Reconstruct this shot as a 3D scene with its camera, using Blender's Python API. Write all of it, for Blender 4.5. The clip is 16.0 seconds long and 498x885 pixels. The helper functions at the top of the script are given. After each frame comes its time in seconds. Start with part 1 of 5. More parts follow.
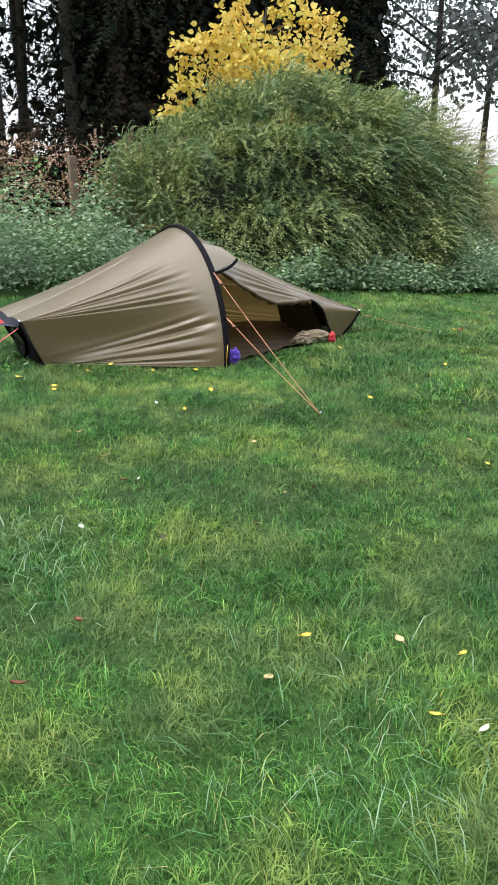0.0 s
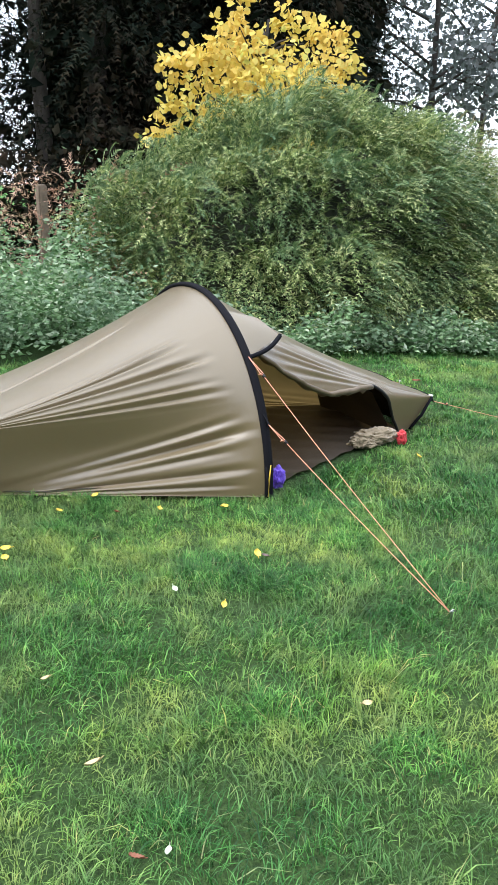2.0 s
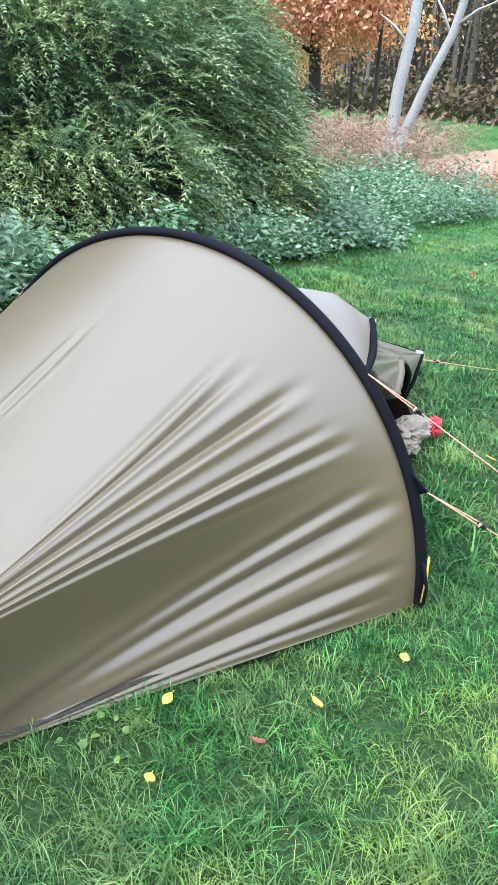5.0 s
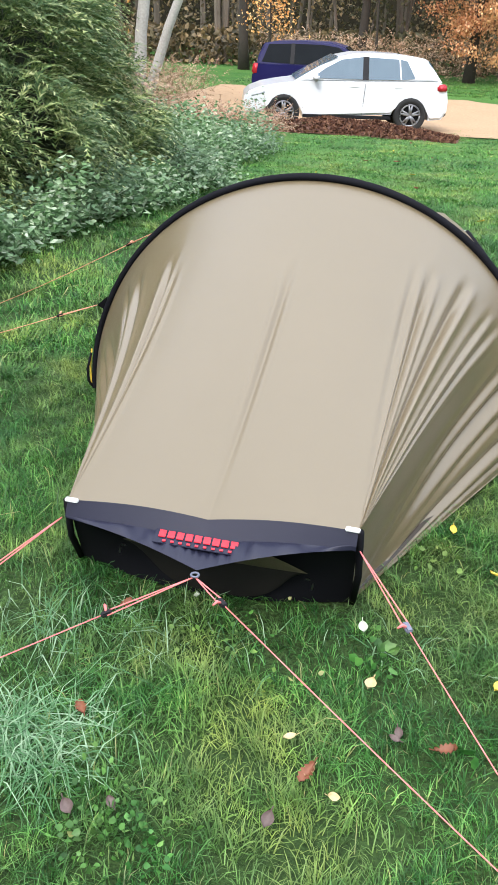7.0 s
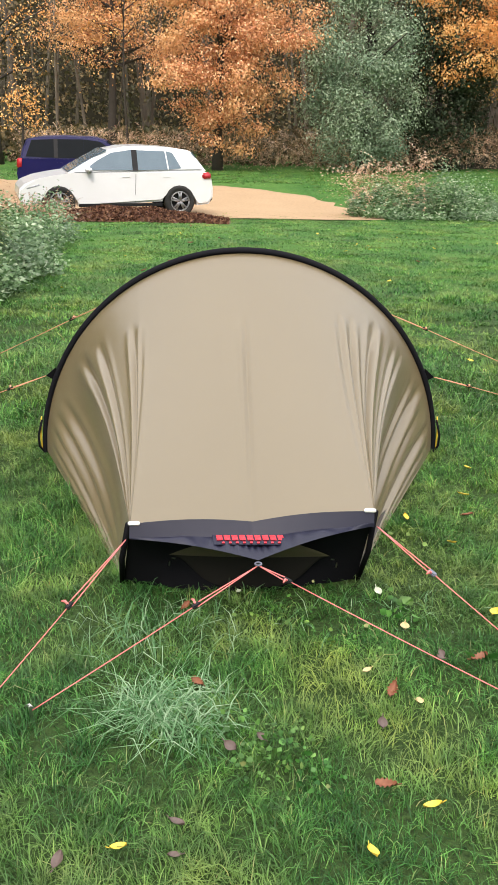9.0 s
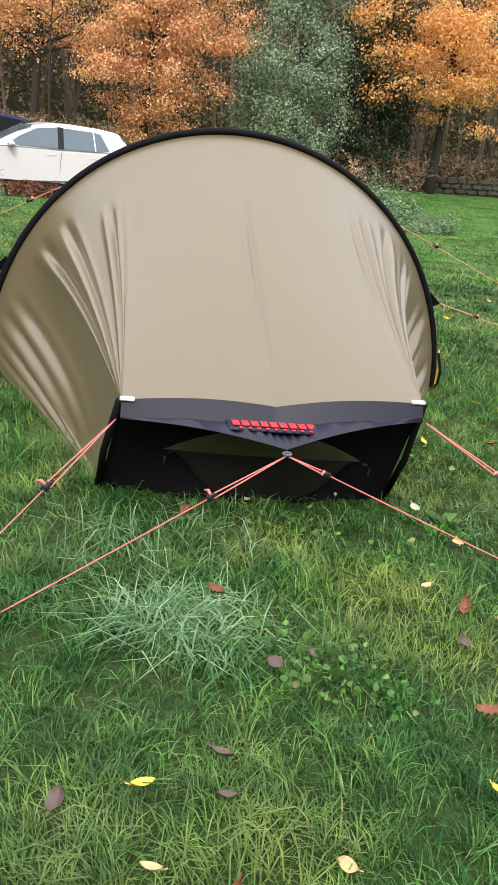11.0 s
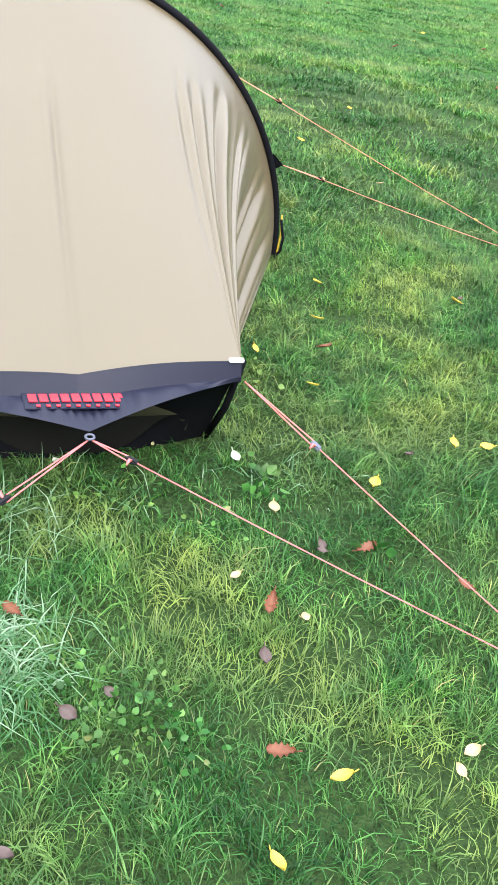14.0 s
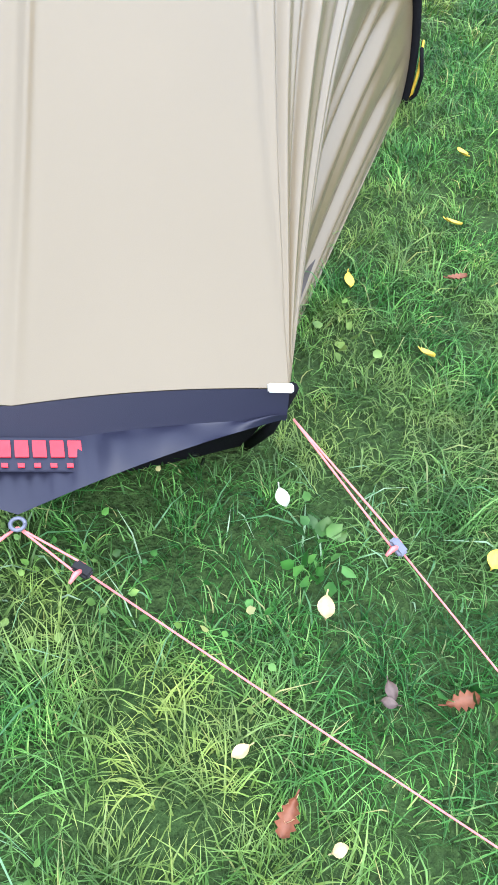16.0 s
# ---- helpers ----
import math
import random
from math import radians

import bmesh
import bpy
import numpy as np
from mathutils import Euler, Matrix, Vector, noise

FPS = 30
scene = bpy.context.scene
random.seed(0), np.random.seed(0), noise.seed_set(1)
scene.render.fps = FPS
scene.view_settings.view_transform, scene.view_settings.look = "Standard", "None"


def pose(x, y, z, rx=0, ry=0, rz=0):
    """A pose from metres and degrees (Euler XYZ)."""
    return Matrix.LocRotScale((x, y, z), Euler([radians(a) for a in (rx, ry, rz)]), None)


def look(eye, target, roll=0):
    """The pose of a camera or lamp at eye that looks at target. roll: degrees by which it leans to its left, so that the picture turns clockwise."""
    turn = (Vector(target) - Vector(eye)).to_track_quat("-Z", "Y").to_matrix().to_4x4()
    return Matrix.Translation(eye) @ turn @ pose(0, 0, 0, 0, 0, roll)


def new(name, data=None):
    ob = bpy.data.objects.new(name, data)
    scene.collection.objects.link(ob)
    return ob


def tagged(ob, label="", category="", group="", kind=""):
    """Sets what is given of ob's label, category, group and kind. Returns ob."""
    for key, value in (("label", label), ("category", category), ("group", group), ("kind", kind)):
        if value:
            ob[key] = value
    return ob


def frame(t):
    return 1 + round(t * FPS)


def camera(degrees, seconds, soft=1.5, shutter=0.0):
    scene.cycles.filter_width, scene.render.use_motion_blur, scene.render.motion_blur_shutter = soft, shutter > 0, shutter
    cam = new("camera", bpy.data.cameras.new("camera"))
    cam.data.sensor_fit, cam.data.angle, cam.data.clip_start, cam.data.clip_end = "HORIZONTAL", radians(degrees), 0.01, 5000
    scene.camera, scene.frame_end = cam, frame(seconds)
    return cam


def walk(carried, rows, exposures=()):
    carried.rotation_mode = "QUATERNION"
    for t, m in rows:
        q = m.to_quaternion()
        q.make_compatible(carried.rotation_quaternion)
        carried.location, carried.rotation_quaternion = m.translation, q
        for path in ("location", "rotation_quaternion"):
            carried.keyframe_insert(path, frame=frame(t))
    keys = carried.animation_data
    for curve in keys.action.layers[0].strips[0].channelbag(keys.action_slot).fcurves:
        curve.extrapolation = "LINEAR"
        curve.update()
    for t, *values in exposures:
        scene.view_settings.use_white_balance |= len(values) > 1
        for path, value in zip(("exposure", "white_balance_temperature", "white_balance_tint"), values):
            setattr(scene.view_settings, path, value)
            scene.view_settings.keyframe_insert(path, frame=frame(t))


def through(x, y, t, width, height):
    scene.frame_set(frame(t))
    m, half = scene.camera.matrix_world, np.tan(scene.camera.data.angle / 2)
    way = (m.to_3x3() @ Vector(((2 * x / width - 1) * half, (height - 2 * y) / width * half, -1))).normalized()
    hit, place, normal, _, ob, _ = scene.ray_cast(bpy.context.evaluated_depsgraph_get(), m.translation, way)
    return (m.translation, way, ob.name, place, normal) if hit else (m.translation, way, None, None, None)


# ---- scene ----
cam = camera(32.8, 16.0)
PATH = [
    (0, (5.958, -2.283, 1.354), (4.247, -1.465, 0.718), 1.3),
    (0.5, (5.444, -2.128, 1.364), (3.707, -1.302, 0.815), 2.1),
    (1, (5.027, -2.011, 1.368), (3.308, -1.126, 0.858), 2.5),
    (1.5, (4.526, -1.878, 1.377), (2.809, -0.998, 0.849), 3.4),
    (2, (3.999, -1.775, 1.341), (2.299, -0.888, 0.773), 1.9),
    (2.5, (3.45, -1.644, 1.296), (1.761, -0.733, 0.731), 2.1),
    (3, (3.01, -1.619, 1.277), (1.388, -0.605, 0.692), 4.0),
    (5.5, (1.264, -2.104, 1.344), (0.372, -0.532, 0.489), 2.8),
    (6, (1.039, -2.407, 1.354), (0.28, -0.781, 0.471), 2.0),
    (6.5, (0.72, -2.625, 1.314), (0.109, -0.964, 0.383), 1.2),
    (7, (0.512, -2.928, 1.35), (0.054, -1.202, 0.45), 2.0),
    (7.5, (0.325, -3.164, 1.357), (0.091, -1.376, 0.493), 3.1),
    (8, (0.139, -3.312, 1.387), (0.043, -1.489, 0.571), 1.6),
    (8.5, (0.022, -3.555, 1.418), (0.003, -1.7, 0.67), 0.7),
    (11, (-0.329, -3.157, 0.857), (-0.067, -1.291, 0.185), 6.5),
    (11.5, (-0.354, -3.187, 0.792), (-0.034, -1.333, 0.113), 8.1),
    (12, (-0.364, -3.195, 0.797), (-0.03, -1.359, 0.078), 9.2),
    (12.5, (-0.356, -3.16, 0.903), (-0.065, -1.352, 0.1), 9.0),
    (13, (-0.29, -3.086, 1.108), (-0.067, -1.35, 0.141), 7.3),
    (13.5, (-0.219, -2.989, 1.209), (0.146, -1.343, 0.133), 9.3),
    (14, (-0.181, -2.831, 1.239), (0.391, -1.295, 0.094), 11.5),
    (14.5, (-0.05, -2.552, 1.17), (0.511, -1.108, -0.095), 9.4),
    (15, (0.058, -2.288, 1.16), (0.531, -0.946, -0.244), 9.9),
    (15.5, (0.085, -2.113, 1.143), (0.514, -0.842, -0.341), 12.2),
    (16, (0.139, -2.007, 1.127), (0.41, -0.793, -0.438), 11.1),
]
EXPOSURES = [(0, -0.26, 6300, 10), (1.5, 0.05, 6000, 10), (3.2, 0.1, 5850, 10), (5.3, 0.34, 5150, 10), (6.2, 0.16, 5500, 10), (7.2, 0.0, 6200, 10), (8.5, -0.12, 6800, 10), (11, -0.32, 6700, 10), (12.5, -0.22, 6600, 10), (13.2, -0.05, 6400, 10), (14.5, 0.46, 5750, 10), (16, 0.42, 5550, 10)]
walk(cam, [(t, look(e, g, r)) for t, e, g, r in PATH], EXPOSURES)

# ---- light: bright overcast sky with a weak, veiled sun ----
SUN_ELEV, SUN_AZ = 50.0, 190.0
world = bpy.data.worlds.new("world")
scene.world = world
world.use_nodes = True
wn, wl = world.node_tree.nodes, world.node_tree.links
sky = wn.new("ShaderNodeTexSky")
sky.sky_type, sky.sun_disc = "NISHITA", False
sky.sun_elevation, sky.sun_rotation = radians(SUN_ELEV), radians(SUN_AZ)
sky.dust_density, sky.air_density, sky.ozone_density = 3.0, 1.0, 1.0
veil = wn.new("ShaderNodeMix")
veil.data_type = "RGBA"
veil.inputs[0].default_value = 0.72
veil.inputs[7].default_value = (9.2, 9.3, 9.6, 1)
wl.new(sky.outputs[0], veil.inputs[6])
# an overcast sky is brighter overhead than at the horizon
sky_co, sky_sep, sky_rise = wn.new("ShaderNodeTexCoord"), wn.new("ShaderNodeSeparateXYZ"), wn.new("ShaderNodeMapRange")
wl.new(sky_co.outputs["Generated"], sky_sep.inputs[0])
wl.new(sky_sep.outputs[2], sky_rise.inputs[0])
sky_rise.inputs[1].default_value, sky_rise.inputs[2].default_value, sky_rise.inputs[3].default_value, sky_rise.inputs[4].default_value = 0.0, 1.0, 0.62, 1.5
sky_mul = wn.new("ShaderNodeVectorMath")
sky_mul.operation = "SCALE"
wl.new(veil.outputs[2], sky_mul.inputs[0])
wl.new(sky_rise.outputs[0], sky_mul.inputs["Scale"])
wl.new(sky_mul.outputs[0], wn["Background"].inputs[0])
wn["Background"].inputs[1].default_value = 0.30
sun_data = bpy.data.lights.new("sun", "SUN")
sun_data.energy, sun_data.angle, sun_data.color = 2.6, radians(16), (1.0, 0.92, 0.80)
sun = new("sun", sun_data)
saz, sel = radians(SUN_AZ), radians(SUN_ELEV)
sun_dir = Vector((math.sin(saz) * math.cos(sel), math.cos(saz) * math.cos(sel), math.sin(sel)))
sun.matrix_world = look(sun_dir * 60, (0, 0, 0))


# ---- materials ----
def nodes_of(name):
    m = bpy.data.materials.new(name)
    m.use_nodes = True
    return m, m.node_tree.nodes, m.node_tree.links, m.node_tree.nodes["Principled BSDF"]


def noise_node(n, l, scale, detail=4.0, rough=0.55):
    co = n.new("ShaderNodeTexCoord")
    t = n.new("ShaderNodeTexNoise")
    t.inputs["Scale"].default_value, t.inputs["Detail"].default_value, t.inputs["Roughness"].default_value = scale, detail, rough
    l.new(co.outputs["Object"], t.inputs["Vector"])
    return t


def ramp_node(n, l, src, stops):
    r = n.new("ShaderNodeValToRGB")
    while len(r.color_ramp.elements) < len(stops):
        r.color_ramp.elements.new(0.5)
    for e, (p, c) in zip(r.color_ramp.elements, stops):
        e.position, e.color = p, (*c, 1)
    l.new(src, r.inputs[0])
    return r


def mixed(n, l, fac, a, b, mode="MIX"):
    m = n.new("ShaderNodeMix")
    m.data_type, m.blend_type = "RGBA", mode
    for v, i in ((fac, 0), (a, 6), (b, 7)):
        if isinstance(v, (int, float)):
            m.inputs[i].default_value = v
        elif isinstance(v, tuple):
            m.inputs[i].default_value = (*v, 1)
        else:
            l.new(v, m.inputs[i])
    return m.outputs[2]


def surface(name, c1, c2, scale=8.0, rough=0.7, metal=0.0, bump=0.0, fine=60.0, spec=0.5):
    """Two tones by a coarse and a fine noise, with a fine relief."""
    m, n, l, p = nodes_of(name)
    big, small = noise_node(n, l, scale), noise_node(n, l, fine)
    c = mixed(n, l, big.outputs[0], c1, c2)
    r = ramp_node(n, l, small.outputs[0], [(0.25, (0.8, 0.8, 0.8)), (0.75, (1.15, 1.15, 1.15))])
    l.new(mixed(n, l, 1.0, c, r.outputs[0], "MULTIPLY"), p.inputs["Base Color"])
    p.inputs["Roughness"].default_value, p.inputs["Metallic"].default_value = rough, metal
    p.inputs["Specular IOR Level"].default_value = spec
    if bump:
        b = n.new("ShaderNodeBump")
        b.inputs["Strength"].default_value, b.inputs["Distance"].default_value = bump, 0.01
        l.new(small.outputs[0], b.inputs["Height"])
        l.new(b.outputs[0], p.inputs["Normal"])
    return m


def foliage_mat(name, stops, patch=None, patch_scale=0.6, through=0.35, rough=0.55, spec=0.35, shade=None):
    """Leaves: a tone for each leaf, broad patches of another tone, and light that shines through."""
    m, n, l, p = nodes_of(name)
    geo = n.new("ShaderNodeNewGeometry")
    c = ramp_node(n, l, geo.outputs["Random Per Island"], stops).outputs[0]
    if patch:
        t = noise_node(n, l, patch_scale, 3.0)
        f = ramp_node(n, l, t.outputs[0], [(0.45, (0, 0, 0)), (0.62, (1, 1, 1))])
        c = mixed(n, l, f.outputs[0], c, mixed(n, l, 0.75, c, patch))
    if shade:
        # tuft tones that differ, with darks also standing in for shaded gaps
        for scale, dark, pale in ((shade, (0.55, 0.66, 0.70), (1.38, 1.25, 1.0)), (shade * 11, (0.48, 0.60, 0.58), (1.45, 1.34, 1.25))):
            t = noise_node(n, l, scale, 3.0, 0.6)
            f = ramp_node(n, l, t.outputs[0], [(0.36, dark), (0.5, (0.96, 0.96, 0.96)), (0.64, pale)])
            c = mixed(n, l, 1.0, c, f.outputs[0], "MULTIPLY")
    l.new(c, p.inputs["Base Color"])
    p.inputs["Roughness"].default_value = rough
    p.inputs["Specular IOR Level"].default_value = spec
    tr = n.new("ShaderNodeBsdfTranslucent")
    l.new(c, tr.inputs[0])
    mx = n.new("ShaderNodeMixShader")
    mx.inputs[0].default_value = through
    l.new(p.outputs[0], mx.inputs[1])
    l.new(tr.outputs[0], mx.inputs[2])
    l.new(mx.outputs[0], n["Material Output"].inputs[0])
    return m


def cloth_mat(name, c1, c2, rough, through, weave=900.0, sheen=0.3, spec=0.5, coat=0.0, glow=None):
    m, n, l, p = nodes_of(name)
    big = noise_node(n, l, 3.0)
    c = mixed(n, l, big.outputs[0], c1, c2)
    l.new(c, p.inputs["Base Color"])
    p.inputs["Roughness"].default_value = rough
    p.inputs["Sheen Weight"].default_value, p.inputs["Specular IOR Level"].default_value = sheen, spec
    p.inputs["Coat Weight"].default_value, p.inputs["Coat Roughness"].default_value = coat, 0.3
    t, w = noise_node(n, l, weave, 2.0), noise_node(n, l, 22.0, 3.0)
    b = n.new("ShaderNodeBump")
    b.inputs["Strength"].default_value, b.inputs["Distance"].default_value = 0.12, 0.004
    add = n.new("ShaderNodeMath")
    add.operation = "ADD"
    l.new(t.outputs[0], add.inputs[0])
    l.new(w.outputs[0], add.inputs[1])
    l.new(add.outputs[0], b.inputs["Height"])
    l.new(b.outputs[0], p.inputs["Normal"])
    if through:
        tr = n.new("ShaderNodeBsdfTranslucent")
        if glow:
            tr.inputs[0].default_value = (*glow, 1)
        else:
            l.new(c, tr.inputs[0])
        mx = n.new("ShaderNodeMixShader")
        mx.inputs[0].default_value = through
        l.new(p.outputs[0], mx.inputs[1])
        l.new(tr.outputs[0], mx.inputs[2])
        l.new(mx.outputs[0], n["Material Output"].inputs[0])
    return m


TENT = cloth_mat("tent_cloth", (0.158, 0.123, 0.067), (0.182, 0.142, 0.079), 0.34, 0.19, sheen=0.05, spec=0.6, coat=0.7, glow=(0.48, 0.32, 0.11))
DOOR = cloth_mat("door_cloth", (0.13, 0.092, 0.05), (0.16, 0.115, 0.065), 0.42, 0.2, sheen=0.1)
BLACK = cloth_mat("black_cloth", (0.005, 0.005, 0.007), (0.012, 0.012, 0.015), 0.75, 0.0, sheen=0.0, spec=0.06)
SLATE = cloth_mat("slate_cloth", (0.010, 0.011, 0.026), (0.015, 0.016, 0.034), 0.5, 0.0, sheen=0.0, spec=0.35)
OLIVE = cloth_mat("olive_cloth", (0.075, 0.060, 0.038), (0.09, 0.074, 0.046), 0.55, 0.05, sheen=0.0)
SHEET = cloth_mat("groundsheet_cloth", (0.035, 0.028, 0.022), (0.055, 0.044, 0.034), 0.45, 0.0, sheen=0.0)
KHAKI = cloth_mat("khaki_cloth", (0.20, 0.15, 0.085), (0.29, 0.23, 0.14), 0.7, 0.0)
RED = cloth_mat("red_cloth", (0.55, 0.02, 0.03), (0.65, 0.04, 0.05), 0.5, 0.0)
PURPLE = cloth_mat("purple_cloth", (0.11, 0.04, 0.50), (0.15, 0.07, 0.60), 0.45, 0.0)
WHITE_TAB = surface("white_webbing", (0.75, 0.75, 0.74), (0.85, 0.85, 0.84), 40, 0.6)
YELLOW_TAB = surface("yellow_webbing", (0.60, 0.40, 0.03), (0.70, 0.48, 0.05), 40, 0.6)
CORD = surface("pink_cord", (0.68, 0.13, 0.14), (0.80, 0.24, 0.22), 60, 0.55, fine=400)
CORD_ORANGE = surface("orange_cord", (0.62, 0.22, 0.13), (0.70, 0.34, 0.22), 60, 0.55, fine=400)
PLASTIC = surface("black_plastic", (0.010, 0.010, 0.012), (0.018, 0.018, 0.020), 40, 0.55, spec=0.2)
GREY_PLASTIC = surface("grey_plastic", (0.10, 0.11, 0.15), (0.14, 0.15, 0.20), 40, 0.4)
STEEL = surface("steel", (0.5, 0.5, 0.5), (0.65, 0.65, 0.65), 60, 0.3, 1.0)
LOGO_RED = surface("red_print", (0.60, 0.015, 0.03), (0.68, 0.03, 0.045), 80, 0.5)

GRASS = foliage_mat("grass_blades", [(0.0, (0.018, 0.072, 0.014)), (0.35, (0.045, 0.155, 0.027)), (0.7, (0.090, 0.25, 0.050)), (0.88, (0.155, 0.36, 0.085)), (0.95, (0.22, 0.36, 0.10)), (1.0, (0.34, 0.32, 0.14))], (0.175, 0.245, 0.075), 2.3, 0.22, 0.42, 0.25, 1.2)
TUFT = foliage_mat("tuft_blades", [(0.0, (0.06, 0.17, 0.055)), (0.5, (0.15, 0.31, 0.14)), (1.0, (0.36, 0.50, 0.32))], None, 1, 0.35, 0.4)
CYPRESS = foliage_mat("conifer_sprays", [(0.0, (0.04, 0.08, 0.025)), (0.4, (0.14, 0.21, 0.06)), (0.75, (0.36, 0.42, 0.15)), (1.0, (0.58, 0.60, 0.30))], (0.09, 0.17, 0.08), 2.2, 0.3)
BROWN_BUSH = foliage_mat("browning_sprays", [(0.0, (0.12, 0.12, 0.06)), (0.5, (0.30, 0.26, 0.13)), (1.0, (0.52, 0.42, 0.24))], (0.22, 0.25, 0.11), 1.0, 0.25)
NETTLE = foliage_mat("nettle_leaves", [(0.0, (0.05, 0.12, 0.04)), (0.5, (0.17, 0.30, 0.12)), (0.85, (0.36, 0.48, 0.29)), (1.0, (0.60, 0.66, 0.50))], (0.17, 0.25, 0.16), 1.5, 0.3)
DRY = foliage_mat("dry_stems", [(0.0, (0.13, 0.075, 0.05)), (0.5, (0.36, 0.22, 0.13)), (1.0, (0.60, 0.45, 0.31))], (0.30, 0.15, 0.10), 0.9, 0.2)
YELLOW = foliage_mat("yellow_leaves", [(0.0, (0.46, 0.34, 0.06)), (0.4, (0.74, 0.60, 0.12)), (0.8, (0.84, 0.72, 0.22)), (1.0, (0.62, 0.66, 0.20))], (0.74, 0.52, 0.12), 1.5, 0.5)
OAK = foliage_mat("orange_leaves", [(0.0, (0.32, 0.12, 0.06)), (0.4, (0.68, 0.30, 0.14)), (0.8, (0.85, 0.47, 0.24)), (1.0, (0.9, 0.66, 0.40))], (0.72, 0.42, 0.18), 0.35, 0.24)
GOLD = foliage_mat("golden_leaves", [(0.0, (0.52, 0.22, 0.06)), (0.5, (0.88, 0.47, 0.16)), (1.0, (0.93, 0.66, 0.32))], (0.80, 0.36, 0.11), 0.35, 0.24)
HOLLY = foliage_mat("holly_leaves", [(0.0, (0.10, 0.15, 0.085)), (0.5, (0.24, 0.33, 0.20)), (1.0, (0.44, 0.53, 0.38))], (0.13, 0.21, 0.13), 0.5, 0.1, 0.4)
# almost black, since the wood's shade is put into the needle colour
DARK = foliage_mat("shaded_needles", [(0.0, (0.006, 0.009, 0.007)), (0.6, (0.012, 0.018, 0.012)), (1.0, (0.032, 0.026, 0.016))], (0.022, 0.013, 0.009), 0.4, 0.05, 0.9, 0.03)
EVERGREEN = foliage_mat("evergreen_leaves", [(0.0, (0.02, 0.032, 0.018)), (1.0, (0.065, 0.09, 0.05))], None, 1, 0.15, 0.6, 0.15)
WOODLEAF = foliage_mat("woodland_leaves", [(0.0, (0.05, 0.045, 0.025)), (0.6, (0.15, 0.11, 0.055)), (1.0, (0.30, 0.21, 0.10))], (0.08, 0.085, 0.04), 0.25, 0.2)
GREY_LEAF = foliage_mat("grey_green_leaves", [(0.0, (0.07, 0.08, 0.08)), (1.0, (0.19, 0.215, 0.21))], None, 1, 0.3)
PALE_DRY = foliage_mat("pale_bracken", [(0.0, (0.24, 0.14, 0.09)), (0.5, (0.56, 0.38, 0.25)), (1.0, (0.76, 0.60, 0.44))], (0.46, 0.27, 0.18), 0.5, 0.15)
BARK = surface("dark_bark", (0.025, 0.02, 0.016), (0.055, 0.045, 0.036), 5, 0.9, 0, 0.8, 40)
PALE_BARK = surface("pale_bark", (0.30, 0.28, 0.25), (0.48, 0.46, 0.43), 3, 0.85, 0, 0.6, 30)
MULCH = surface("bark_mulch", (0.055, 0.022, 0.014), (0.12, 0.055, 0.03), 6, 0.95, 0, 1.0, 35)
MULCH_CHIP = foliage_mat("mulch_chips", [(0.0, (0.04, 0.016, 0.01)), (0.6, (0.11, 0.045, 0.024)), (1.0, (0.22, 0.12, 0.07))], None, 1, 0.05, 0.9)
STONE = surface("mossy_stone", (0.035, 0.036, 0.028), (0.09, 0.085, 0.065), 3, 0.9, 0, 0.6, 25)
SAND = surface("sandy_gravel", (0.30, 0.195, 0.105), (0.38, 0.26, 0.15), 0.7, 0.95, 0, 0.5, 14)
POST_WOOD = surface("weathered_wood", (0.14, 0.10, 0.07), (0.24, 0.19, 0.14), 6, 0.85, 0, 0.6, 40)


def ground_mat():
    m, n, l, p = nodes_of("lawn_ground")
    a, b, c = noise_node(n, l, 0.55, 4), noise_node(n, l, 5.0, 6), noise_node(n, l, 70.0, 4)
    base = mixed(n, l, ramp_node(n, l, a.outputs[0], [(0.35, (0, 0, 0)), (0.65, (1, 1, 1))]).outputs[0], (0.044, 0.138, 0.024), (0.088, 0.20, 0.038))
    base = mixed(n, l, ramp_node(n, l, b.outputs[0], [(0.5, (0, 0, 0)), (0.8, (0.5, 0.5, 0.5))]).outputs[0], base, (0.055, 0.055, 0.022))
    # darker near the tent: shade between the close blades, put into the colour
    where, far, gap_shade = n.new("ShaderNodeTexCoord"), n.new("ShaderNodeVectorMath"), n.new("ShaderNodeMapRange")
    far.operation = "LENGTH"
    l.new(where.outputs["Object"], far.inputs[0])
    l.new(far.outputs["Value"], gap_shade.inputs[0])
    gap_shade.inputs[1].default_value, gap_shade.inputs[2].default_value = 3.0, 7.0
    base = mixed(n, l, gap_shade.outputs[0], (0.036, 0.070, 0.018), base)
    fine = ramp_node(n, l, c.outputs[0], [(0.3, (0.55, 0.55, 0.55)), (0.7, (1.3, 1.3, 1.3))])
    l.new(mixed(n, l, 1.0, base, fine.outputs[0], "MULTIPLY"), p.inputs["Base Color"])
    p.inputs["Roughness"].default_value = 0.9
    p.inputs["Specular IOR Level"].default_value = 0.2
    bp = n.new("ShaderNodeBump")
    bp.inputs["Strength"].default_value, bp.inputs["Distance"].default_value = 0.9, 0.03
    l.new(c.outputs[0], bp.inputs["Height"])
    l.new(bp.outputs[0], p.inputs["Normal"])
    return m


LAWN = ground_mat()


# ---- builders ----
rng = np.random.default_rng(7)


